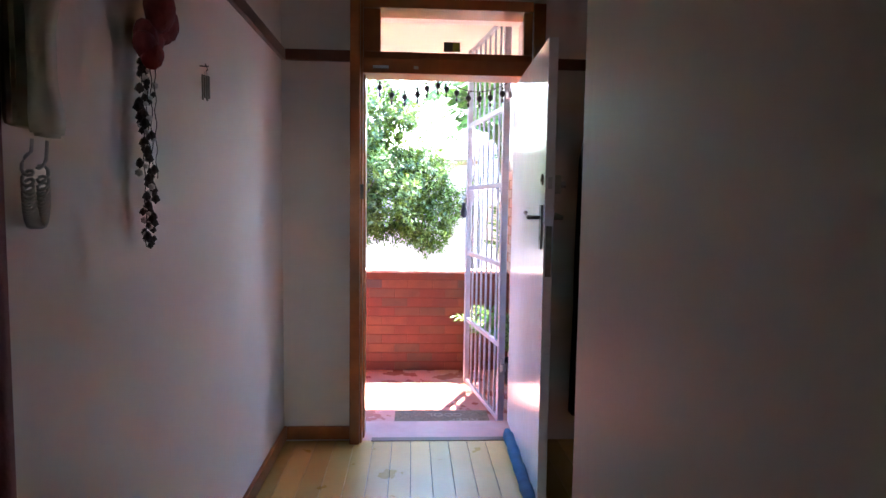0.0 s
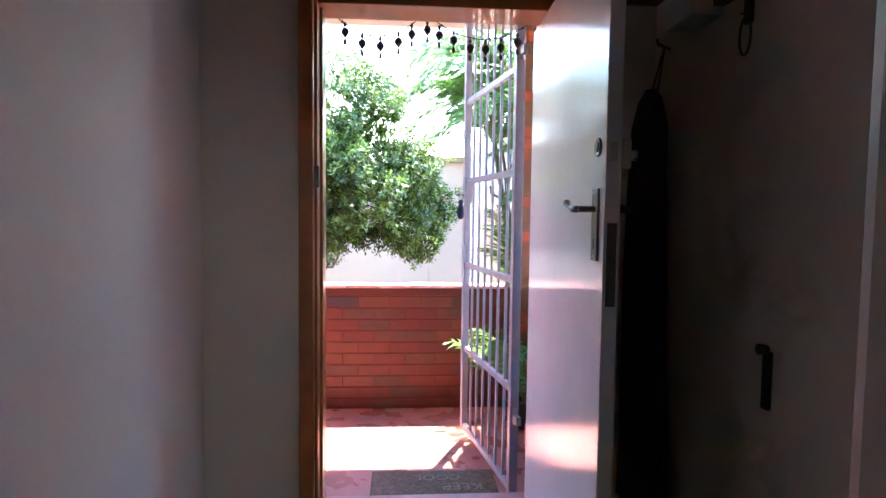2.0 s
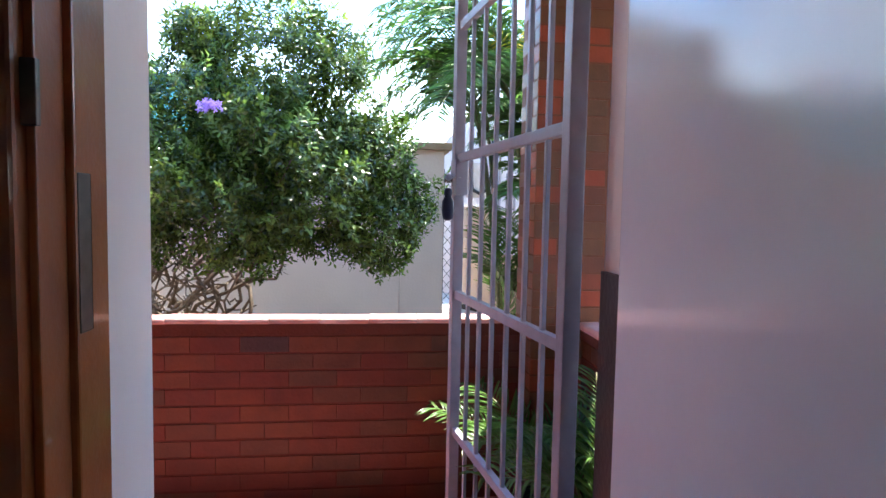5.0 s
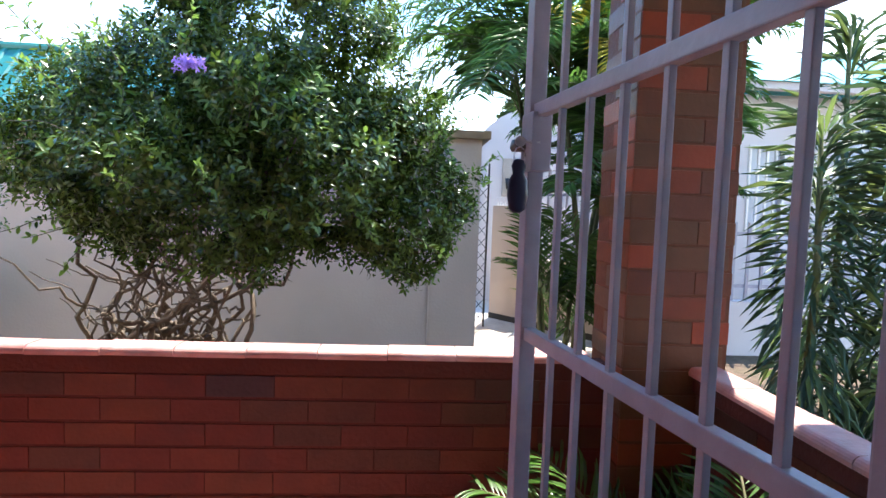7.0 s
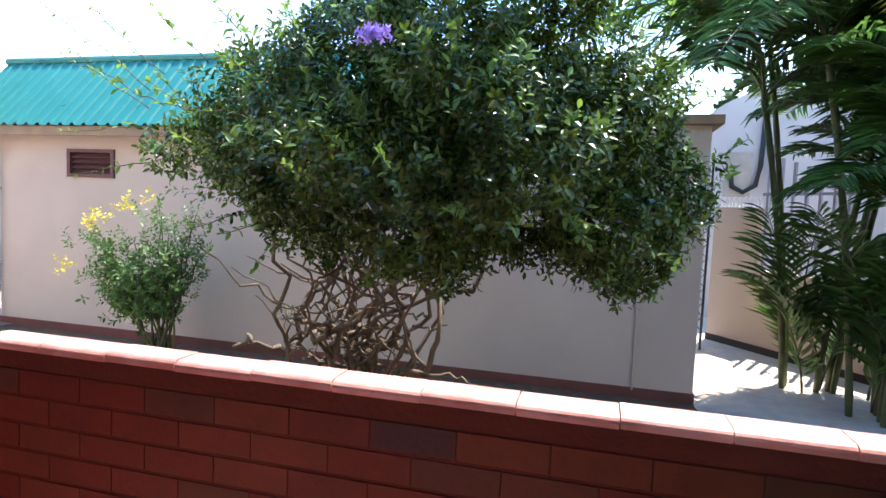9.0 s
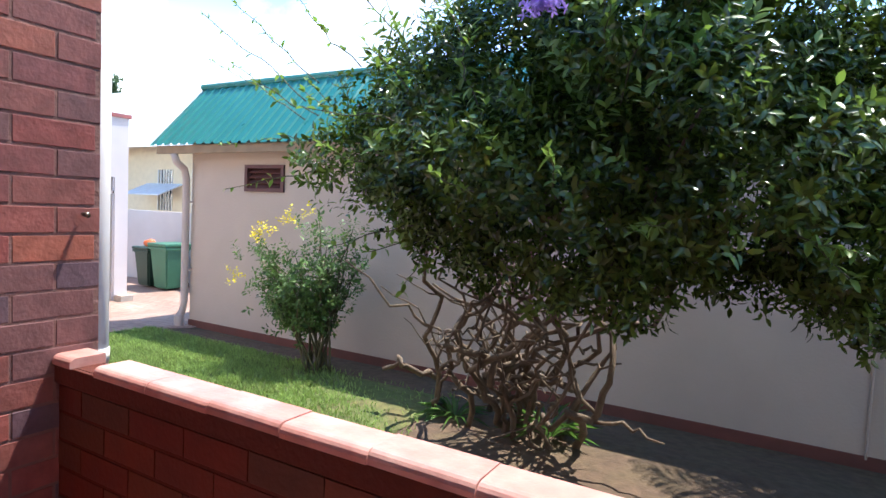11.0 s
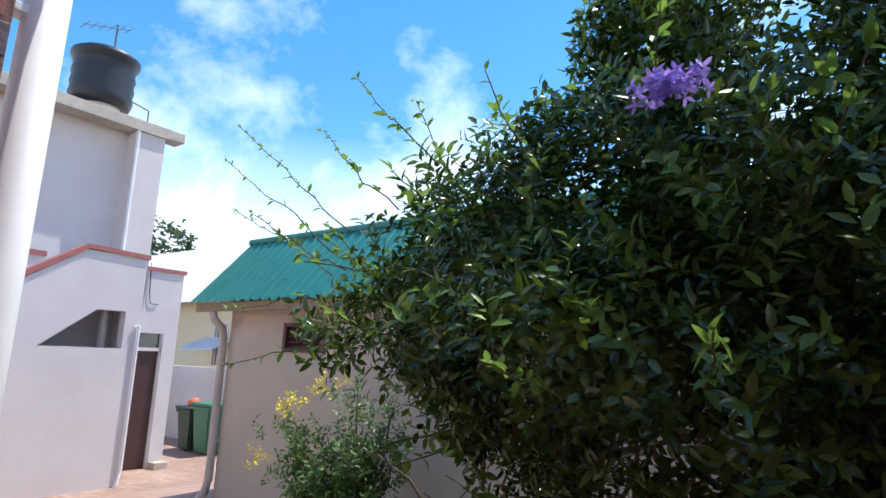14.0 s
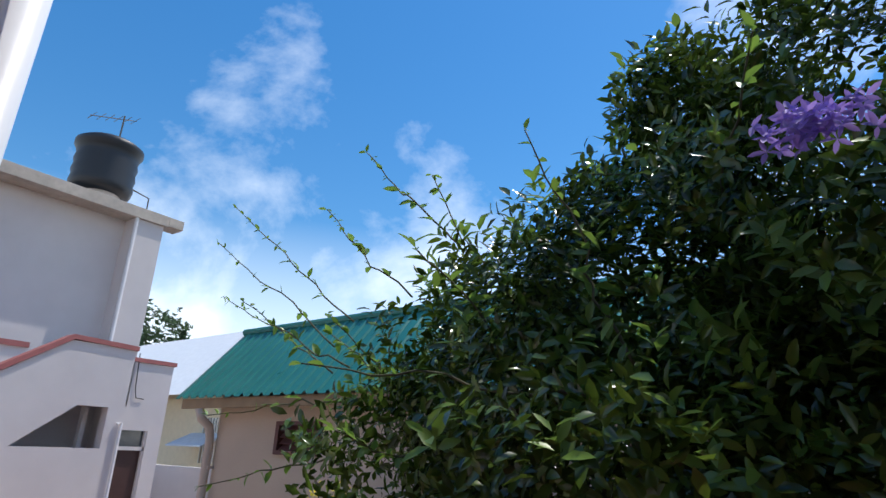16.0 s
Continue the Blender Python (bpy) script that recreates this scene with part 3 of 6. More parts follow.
# ---- security gate ----
def security_gate():
    g = tagged(empty("security_gate"), "grey-painted steel bar security gate standing open with keys in its lock", "gate")
    free, hinge = Vector((0.474, 4.630, 0)), Vector((0.614, 3.730, 0))
    u = (hinge - free).normalized()
    w = (hinge - free).length
    ang = math.degrees(math.atan2(u.y, u.x))
    m = pose(free.x, free.y, 0, 0, 0, ang)

    def put(name, bm, material, label="", parent=None, smooth=False):
        bmesh.ops.transform(bm, matrix=m, verts=bm.verts)
        return part(name, bm, material, parent or g, label, smooth)
    lo, hi = -0.10, 2.56
    put("lock_stile", box_bm(-0.022, -0.02, lo, 0.022, 0.02, hi, bevel=0.004), M_gate)
    put("hinge_stile", box_bm(w - 0.010, -0.022, lo, w + 0.03, 0.022, hi, bevel=0.004), M_gate)
    for z in (lo + 0.018, 0.420, 0.958, 1.480, 1.972, hi - 0.018):
        put("rail", box_bm(0.022, -0.012, z - 0.016, w - 0.010, 0.012, z + 0.016, bevel=0.003), M_gate)
    for i in range(6):
        x = 0.158 + 0.1252 * i
        put("bar", box_bm(x - 0.0075, -0.0065, lo + 0.03, x + 0.0075, 0.0065, hi - 0.03, bevel=0.002), M_gate)
    box = put("lock_box", box_bm(-0.019, -0.024, 1.34, 0.052, 0.024, 1.475, bevel=0.003), M_gate, "welded steel lock box")
    put("lock_cover", lathe([(0.018, -0.012), (0.022, -0.004), (0.018, 0.014)], (-0.005, -0.034, 1.40), 16), M_steel, "dark lock escutcheon", box, True)
    for z in (0.25, 2.0):
        put("hinge", tube([(w + 0.038, 0.0, z), (w + 0.038, 0.0, z + 0.09)], 0.012, 12), M_gate)
        put("hinge_arm", box_bm(w + 0.04, -0.012, z + 0.02, w + 0.09, 0.012, z + 0.06, bevel=0.002), M_gate)
    return g, m


gate, GATE_M = security_gate()
keys = tagged(empty("key_bunch"), "keys with a black car remote hanging from the lock", "keys")
KX, KY, KZ = 0.448, 4.580, 1.405
part("key", tube([(KX + 0.03, KY, KZ), (KX - 0.012, KY, KZ)], 0.0035, 8), M_chrome, keys, "silver key in the lock")
kb = lathe([(0.004, 0.0), (0.0125, 0.001), (0.0125, 0.003), (0.004, 0.004)], (0, 0, 0), 16)
bmesh.ops.transform(kb, matrix=Matrix.Translation((KX - 0.016, KY, KZ)) @ Matrix.Rotation(radians(80), 4, "X"), verts=kb.verts)
part("key_bow", kb, M_chrome, keys)
ringpts = [(KX - 0.016 + 0.013 * math.sin(a), KY, KZ - 0.032 + 0.020 * math.cos(a)) for a in np.linspace(0, 2 * math.pi, 20)]
part("ring", tube(ringpts, 0.0014, 6), M_chrome, keys)
fob = lathe([(0.008, -0.066), (0.019, -0.058), (0.0245, -0.026), (0.022, 0.008), (0.013, 0.024), (0.017, 0.040), (0.012, 0.054), (0.004, 0.057)], (0, 0, 0), 20)
bmesh.ops.transform(fob, matrix=Matrix.Translation((KX - 0.017, KY, KZ - 0.096)) @ Matrix.Diagonal((1, 0.45, 1, 1)), verts=fob.verts)
part("car_remote", fob, M_fob, keys, "dark blue-black oval car remote", True)

# ---- door mat and garland ----
mt = tagged(empty("door_mat"), "worn brown coir door mat with pale letters", "mat")
part("mat_body", box_bm(-0.09, 3.845, PORCH_Z, 0.585, 4.165, PORCH_Z + 0.014, bevel=0.004), M_mat, mt)


def words(text, size, m, material, parent, name="lettering", depth=0.001):
    cu = bpy.data.curves.new(name, "FONT")
    cu.body, cu.size, cu.extrude, cu.align_x = text, size, depth, "CENTER"
    tmp = new("tmp_text", cu)
    bpy.context.view_layer.update()
    me = bpy.data.meshes.new_from_object(tmp.evaluated_get(bpy.context.evaluated_depsgraph_get()))
    bpy.data.objects.remove(tmp)
    me.materials.clear()
    me.materials.append(material)
    me.transform(m)
    o = new(name, me)
    o.parent = parent
    return o


words("KEEP", 0.10, pose(0.40, 3.99, PORCH_Z + 0.0155, 0, 0, 180), M_mat_text, mt)
words("COOL", 0.09, pose(0.27, 4.10, PORCH_Z + 0.0155, 0, 0, 180), M_mat_text, mt)
rg = random.Random(11)
garl = tagged(empty("bead_garland"), "string of dark wooden beads with heart pendants hung over the doorway", "garland")
cord_pts = []
for x0, x1 in ((-0.215, 0.13), (0.13, 0.19), (0.19, 0.60)):
    for k in range(13):
        f = k / 12
        cord_pts.append((x0 + (x1 - x0) * f, 3.43, 2.085 - (0.075 if x1 - x0 > 0.1 else 0.004) * 4 * f * (1 - f)))
part("cord", tube(cord_pts, 0.0022, 6), M_bead, garl)
for p in cord_pts[1:-1:2]:
    part("bead", lathe([(0.001, -0.006), (0.0045, -0.003), (0.0045, 0.003), (0.001, 0.006)], p, 8), M_bead, garl)
for x in (-0.175, -0.105, -0.03, 0.045, 0.10, 0.165, 0.215, 0.275, 0.345, 0.41, 0.475, 0.545):
    z = min(cord_pts, key=lambda p: abs(p[0] - x))[2]
    pen = lathe([(0.002, -0.022), (0.0065, -0.016), (0.0065, -0.006), (0.002, 0.0)], (x, 3.43, z), 8)
    lathe([(0.001, -0.066), (0.0155, -0.048), (0.0175, -0.037), (0.009, -0.024), (0.001, -0.022)], (x, 3.43, z), 10, pen)
    lathe([(0.001, -0.096), (0.0075, -0.086), (0.0055, -0.071), (0.001, -0.066)], (x, 3.43, z), 8, pen)
    part("pendant", pen, M_bead, garl, "", True)

# ---- things on the hall walls ----
phone = tagged(empty("intercom_handset"), "aged ivory intercom handset on the hall wall", "intercom")
part("base", box_bm(-0.697, 1.035, 1.475, -0.675, 1.135, 1.74, bevel=0.012), M_cream_plastic, phone)
ht = bmesh.new()
prof = [(1.46, 0.030, 0.034), (1.49, 0.036, 0.038), (1.56, 0.032, 0.026), (1.66, 0.032, 0.026), (1.73, 0.037, 0.038), (1.76, 0.030, 0.034)]
rows_ = []
for z, hw, dp in prof:
    rows_.append([ht.verts.new((-0.675 + (0.012 if s[1] == 0 else dp + 0.012), 1.085 + s[0] * hw, z)) for s in ((-1, 0), (-0.8, 1), (0.8, 1), (1, 0))])
for a, c in zip(rows_, rows_[1:]):
    for i in range(4):
        j = (i + 1) % 4
        ht.faces.new((a[i], a[j], c[j], c[i]))
ht.faces.new(rows_[0])
ht.faces.new(rows_[-1][::-1])
bmesh.ops.bevel(ht, geom=ht.edges[:], offset=0.006, segments=2, affect="EDGES")
part("handset", ht, M_cream_plastic, phone, "", True)
coil = []
for k in range(420):
    f = k / 419
    a = f * math.pi
    cy, cz = 1.085 - 0.022 * math.cos(a), 1.455 - (0.16 * math.sin(a) ** 0.35 if 0 < f < 1 else 0)
    b_ = k * 0.72
    coil.append((-0.672 + 0.010 * math.cos(b_), cy + 0.010 * math.sin(b_) * abs(math.sin(a)) ** 0.3, cz + 0.010 * math.sin(b_) * abs(math.cos(a))))
part("cord", tube(coil, 0.0032, 5), M_cord, phone, "grey curly handset cord", True)

charm = tagged(empty("hanging_charm"), "dusty pink cloth rose with strings of dark bead charms", "ornament")
for k in range(7):
    a = k * 0.9
    c = Vector((-0.647 + 0.014 * math.cos(a), 1.545 + 0.045 * math.sin(a), 1.80 - 0.022 * k))
    r0 = 0.054 - 0.003 * k
    petal = bmesh.new()
    bmesh.ops.create_icosphere(petal, subdivisions=2, radius=r0, matrix=Matrix.Translation(c) @ Matrix.Rotation(a, 4, "X") @ Matrix.Diagonal((0.7, 0.9, 1.25, 1)))
    part("petal", petal, M_fabric_red, charm, "dusty pink cloth petal", True)
charm.location.z = 0.045
part("cord", tube([(-0.692, 1.55, 1.95), (-0.667, 1.55, 1.88), (-0.657, 1.55, 1.80)], 0.003, 6), M_rail, charm)
for s in range(4):
    pts = [(-0.667 + 0.006 * s, 1.515 + 0.010 * s + 0.006 * math.sin(k * 1.3 + s), 1.68 - 0.5 * k / 24 * (1 - 0.12 * s)) for k in range(25)]
    part("string", tube(pts, 0.0012, 5), M_bead, charm)
for k in range(84):
    z = 1.67 - 0.49 * k / 84
    c = (-0.669 + rg.uniform(-0.012, 0.018), 1.527 + rg.uniform(-0.022, 0.022) * (1 - 0.4 * k / 84), z)
    r = rg.uniform(0.007, 0.014)
    bd = bmesh.new()
    if k % 3 == 0:
        bmesh.ops.create_icosphere(bd, subdivisions=1, radius=r * 0.8, matrix=Matrix.Translation(c))
        part("bead", bd, M_bead_pale, charm)
    else:
        lathe([(0.001, r), (r * 0.6, r * 0.5), (r, -r * 0.5), (r * 0.3, -r), (0.001, -r * 1.3)], c, 7, bd)
        part("bead", bd, M_bead, charm)

hk = tagged(empty("key_hook"), "small bunch of old keys hanging on a wall hook", "keys")
part("hook", tube([(-0.695, 2.00, 1.80), (-0.672, 2.00, 1.798), (-0.669, 2.00, 1.788), (-0.675, 2.00, 1.782)], 0.002, 6), M_steel, hk)
part("cord", tube([(-0.672, 1.985, 1.803), (-0.672, 2.0, 1.797), (-0.672, 2.015, 1.803)], 0.0025, 6), M_steel, hk)
for k in range(4):
    y = 1.985 + 0.009 * k
    part("key", box_bm(-0.682 + 0.004 * k, y - 0.008, 1.685 + 0.008 * (k % 2), -0.679 + 0.004 * k, y + 0.004, 1.768, bevel=0.0008), M_steel, hk)
part("ring", tube([(-0.675, 2.0 + 0.012 * math.sin(a), 1.772 + 0.012 * math.cos(a)) for a in np.linspace(0, 6.283, 16)], 0.0012, 5), M_chrome, hk)

def curtain(x, y0, y1, z0, z1):
    b = bmesh.new()
    n = 26
    front = []
    for i in range(n + 1):
        y = y0 + (y1 - y0) * i / n
        dx = 0.016 * math.sin(i * 1.15)
        front.append((b.verts.new((x + dx, y, z0)), b.verts.new((x + dx * 0.7, y, z1)), b.verts.new((x + dx - 0.012, y, z0)), b.verts.new((x + dx * 0.7 - 0.012, y, z1))))
    for p, q in zip(front, front[1:]):
        b.faces.new((p[0], q[0], q[1], p[1]))
        b.faces.new((p[2], p[3], q[3], q[2]))
        b.faces.new((p[0], p[2], q[2], q[0]))
        b.faces.new((p[1], q[1], q[3], p[3]))
    b.faces.new((front[0][0], front[0][1], front[0][3], front[0][2]))
    b.faces.new((front[-1][0], front[-1][2], front[-1][3], front[-1][1]))
    return b


thing("wall_hanging", curtain(-0.672, 0.45, 1.02, 0.0, 2.05), M_curtain, "faded maroon cloth hanging beside the intercom", "curtain", smooth=True)

# alcove behind the door
coat = bmesh.new()
prev = None
for k, (z, hw, dp) in enumerate(((1.74, 0.02, 0.02), (1.70, 0.07, 0.04), (1.60, 0.11, 0.06), (1.35, 0.12, 0.07), (1.0, 0.13, 0.08), (0.55, 0.14, 0.08), (0.20, 0.15, 0.08))):
    ring = []
    for i in range(20):
        a = 2 * math.pi * i / 20
        rip = 1 + 0.12 * math.sin(5 * a + k)
        ring.append(coat.verts.new((0.99 + dp * 0.75 * math.cos(a) * rip - 0.02, 3.06 + hw * math.sin(a) * rip, z)))
    if prev:
        for i in range(20):
            j = (i + 1) % 20
            coat.faces.new((prev[i], prev[j], ring[j], ring[i]))
    else:
        coat.faces.new(ring)
    prev = ring
coat.faces.new(prev[::-1])
ct = tagged(empty("hanging_coat"), "black coat hanging on a hook behind the door", "coat")
part("cloth", coat, M_coat, ct, "", True)
part("loop", tube([(0.985, 3.04, 1.72), (1.03, 3.09, 1.90), (0.99, 3.11, 1.72)], 0.004, 6), M_bead, ct)
hkb = tagged(empty("coat_hook"), "small wooden coat hook on the alcove wall", "hook")
part("peg", tube([(1.058, 3.10, 1.90), (1.01, 3.10, 1.915), (1.005, 3.10, 1.935)], 0.006, 8), M_rail, hkb)
mb = tagged(empty("meter_box"), "old white electricity box with a louvred front", "meter box")
part("case", box_bm(0.955, 2.74, 1.905, 1.058, 2.92, 2.38, bevel=0.008), M_white_plastic, mb)
part("panel", box_bm(1.02, 2.46, 1.93, 1.058, 2.738, 2.38, bevel=0.003), M_dark, mb, "dark recessed meter panel")
for k in range(4):
    part("bar", box_bm(1.008, 2.50 + 0.06 * k, 1.935, 1.019, 2.512 + 0.06 * k, 2.37, bevel=0.002), M_white_plastic, mb)
cb = tagged(empty("hanging_carabiner"), "green metal carabiner hanging on the alcove wall", "carabiner")
part("loop", tube([(1.045, 2.60 + 0.028 * math.sin(a), 1.80 + 0.055 * math.cos(a)) for a in np.linspace(0, 6.283, 20)], 0.004, 6), mat("dull_green_metal", (0.05, 0.14, 0.11), rough=0.4, metal=0.6), cb)
part("strap", box_bm(1.038, 2.57, 1.83, 1.052, 2.60, 1.93, bevel=0.002), M_black, cb)
part("nail", tube([(1.06, 2.6, 1.86), (1.03, 2.6, 1.862)], 0.003, 6), M_steel, cb)
wd = tagged(empty("wall_bracket"), "dark iron bolt on the alcove wall", "bracket")
part("plate", box_bm(1.046, 2.425, 0.76, 1.058, 2.455, 0.92, bevel=0.003), M_black, wd)
part("knob", tube([(1.05, 2.44, 0.925), (1.025, 2.44, 0.925)], [0.012, 0.016], 10), M_black, wd, "", True)
snake = tube([(0.562 + 0.002 * k, 2.42 + 0.82 * k / 12, 0.03 + 0.004 * math.sin(k * 1.7)) for k in range(13)], [0.018] + [0.030 + 0.003 * math.sin(k * 2.1) for k in range(11)] + [0.018], 12)
thing("draught_excluder", snake, M_blue, "blue cloth draught excluder along the foot of the door", "draught excluder", smooth=True)

# ---- ground ----
def ground_z(x, y=8.0):
    """The yard falls away to the west, and a shallow dip runs along the outbuilding."""
    f = min(1.0, max(0.0, (-6.7 - x) / 3.4))
    dip = min(1.0, max(0.0, (y - 8.25) / 0.75)) * min(1.0, max(0.0, (x + 9.0) / 2.5)) * min(1.0, max(0.0, (1.35 - x) / 0.4))
    return GROUND_Z - 0.50 * f * f * (3 - 2 * f) - 0.10 * dip


def sheet(x0, x1, y0, y1, lift, nx=24, ny=2):
    b = bmesh.new()
    vs = [[b.verts.new((x0 + (x1 - x0) * i / nx, y0 + (y1 - y0) * j / ny, ground_z(x0 + (x1 - x0) * i / nx, y0 + (y1 - y0) * j / ny) + lift)) for j in range(ny + 1)] for i in range(nx + 1)]
    for i in range(nx):
        for j in range(ny):
            b.faces.new((vs[i][j], vs[i + 1][j], vs[i + 1][j + 1], vs[i][j + 1]))
    return b


gb_ = bmesh.new()
xs = [-400, -120, -40, -20, -14, -12] + [-11 + 0.25 * i for i in range(20)] + [-6, -4, -2, 0, 0.95, 1.05, 1.15, 1.25, 1.35, 2, 4, 8, 20, 60, 400]
ys = [-400, -60, -10, 0, 3, 5, 5.4, 6, 7, 8, 8.25, 9, 12, 16, 30, 100, 400]
gv = [[gb_.verts.new((x, y, ground_z(x, y))) for y in ys] for x in xs]
for i in range(len(xs) - 1):
    for j in range(len(ys) - 1):
        gb_.faces.new((gv[i][j], gv[i + 1][j], gv[i + 1][j + 1], gv[i][j + 1]))
structure("ground", gb_, M_soil, "bare brown garden soil", "ground")


def paving_material():
    m = mat("brick_paved_yard", (0.36, 0.23, 0.18), rough=0.85, scale=6, var=0.14, bump=0.3, second=(0.50, 0.37, 0.30), second_amount=0.6, second_scale=1.1)
    nt, lk = m.node_tree.nodes, m.node_tree.links
    geo = nt.new("ShaderNodeNewGeometry")
    bt = nt.new("ShaderNodeTexBrick")
    bt.inputs["Scale"].default_value = 1.0
    bt.inputs["Brick Width"].default_value, bt.inputs["Row Height"].default_value, bt.inputs["Mortar Size"].default_value = 0.23, 0.115, 0.006
    bt.inputs["Color1"].default_value, bt.inputs["Color2"].default_value, bt.inputs["Mortar"].default_value = (1, 1, 1, 1), (0.82, 0.8, 0.78, 1), (0.5, 0.45, 0.42, 1)
    lk.new(geo.outputs["Position"], bt.inputs["Vector"])
    hsv = [n for n in nt if n.type == "HUE_SAT"][0]
    mx = nt.new("ShaderNodeMixRGB")
    mx.blend_type = "MULTIPLY"
    mx.inputs["Fac"].default_value = 1.0
    lk.new(hsv.outputs["Color"], mx.inputs["Color1"])
    lk.new(bt.outputs["Color"], mx.inputs["Color2"])
    lk.new(mx.outputs["Color"], nt["Principled BSDF"].inputs["Base Color"])
    return m


M_yard = paving_material()
structure("pavement_yard", sheet(-20, -6.45, 4.0, 16.0, 0.012, 60, 48), M_yard, "worn pinkish brick paving of the yard", "pavement")
path_ = structure("pavement_path", sheet(-6.45, -1.2, 5.45, 7.03, 0.004, 4, 2), M_soil, "worn brick path beside the lawn", "pavement")
structure("pavement_side", sheet(0.95, 3.35, 8.0, 14.0, 0.012, 24, 24), M_concrete, "pale concrete side passage in the sun", "pavement")

# lawn
def blades(n, area, height, seed, bare):
    rb = np.random.RandomState(seed)
    x = rb.uniform(area[0], area[1], n)
    y = rb.uniform(area[2], area[3], n)
    keep = rb.uniform(0, 1, n) > bare(x, y)
    x, y = x[keep], y[keep]
    n = len(x)
    h = rb.uniform(0.4, 1.0, n) * height
    a = rb.uniform(0, 2 * math.pi, n)
    lean = rb.uniform(0.1, 0.9, n) * h
    wd_ = rb.uniform(0.003, 0.006, n)
    z = np.array([ground_z(v) for v in x])
    v = np.zeros((n, 4, 3))
    dx, dy = np.cos(a), np.sin(a)
    v[:, 0] = np.stack([x - dy * wd_, y + dx * wd_, z], 1)
    v[:, 1] = np.stack([x + dy * wd_, y - dx * wd_, z], 1)
    v[:, 2] = np.stack([x + dx * lean * 0.4 + dy * wd_ * 0.7, y + dy * lean * 0.4 - dx * wd_ * 0.7, z + h * 0.6], 1)
    v[:, 3] = np.stack([x + dx * lean, y + dy * lean, z + h], 1)
    f = np.arange(n * 4).reshape(n, 4)
    me = bpy.data.meshes.new("lawn")
    me.from_pydata(v.reshape(-1, 3).tolist(), [], f.tolist())
    me.materials.append(M_grass)
    return me


lawn_under = structure("lawn_soil", sheet(-6.4, -2.3, 7.05, 8.45, 0.006, 6, 7), mat("lawn_thatch", (0.10, 0.13, 0.035), rough=1.0, scale=16, var=0.4, bump=0.8, second=(0.15, 0.10, 0.05), second_amount=0.7, second_scale=2.5), "short grass and soil of the lawn", "ground")
tagged(new("lawn_grass", blades(42000, (-6.4, -2.2, 7.05, 8.45), 0.055, 5, lambda x, y: np.clip(0.15 + 0.9 * (y - 7.75) + 0.7 * (x + 3.7), 0.05, 0.97))), "short bright green lawn grass, thin under the shrub", "grass", kind="stuff")

# ---- outbuilding with the green roof ----
OB_L, OB_R, OB_Y, OB_T = -6.62, 0.945, 9.12, 1.86
ob = tagged(empty("outbuilding"), "long low beige outbuilding with a green sheet roof", "outbuilding")
part("wall", wall_along("x", OB_Y, OB_Y + 0.2, (OB_L, OB_R), (GROUND_Z - 0.4, OB_T + 0.12), [(-5.625, -5.025, 1.385, 1.665)]), M_wall_out, ob, "beige painted plaster wall")
part("wall", box_bm(OB_R - 0.2, OB_Y + 0.2, GROUND_Z - 0.3, OB_R, 11.4, OB_T + 0.12), M_wall_out, ob)
part("wall", box_bm(OB_L, OB_Y + 0.2, GROUND_Z - 0.6, OB_L + 0.2, 11.4, OB_T + 0.12), M_wall_out, ob)
part("plinth", box_bm(OB_L - 0.012, OB_Y - 0.012, GROUND_Z - 0.4, OB_R + 0.012, OB_Y, -0.28), M_plinth, ob, "red-brown painted plinth")
part("plinth", box_bm(OB_R, OB_Y, GROUND_Z - 0.4, OB_R + 0.012, 11.4, -0.28), M_plinth, ob)
part("fascia", box_bm(OB_L - 0.38, 8.88, 1.80, -1.2, 8.91, 1.90, bevel=0.003), M_fascia, ob, "brown fascia board under the eave")
part("soffit", box_bm(OB_L - 0.35, 8.91, 1.84, -1.2, OB_Y, 1.86), M_fascia, ob)
part("flat_roof", box_bm(-1.2, OB_Y - 0.08, OB_T + 0.12, OB_R + 0.08, 11.45, OB_T + 0.2, bevel=0.008), M_fascia, ob, "flat brown roof edge")
part("conduit", tube([(0.45, 9.105, -0.3), (0.45, 9.105, 0.53)], 0.008, 8), M_wall_out, ob)


def roof_sheet(x0, x1, y0, z0, y1, z1, period=0.152, rib=0.024):
    b = bmesh.new()
    xs_ = []
    n = int((x1 - x0) / period)
    for i in range(n):
        a = x0 + i * period
        xs_ += [(a, 0), (a + period * 0.55, 0), (a + period * 0.66, rib), (a + period * 0.86, rib), (a + period * 0.97, 0)]
    rowsv = []
    for (yy, zz) in ((y0, z0), (y1, z1), (y1, z1 - 0.006), (y0, z0 - 0.006)):
        rowsv.append([b.verts.new((x, yy, zz + h)) for x, h in xs_])
    for a, c in ((0, 1), (1, 2), (2, 3), (3, 0)):
        for i in range(len(xs_) - 1):
            b.faces.new((rowsv[a][i], rowsv[a][i + 1], rowsv[c][i + 1], rowsv[c][i]))
    return b


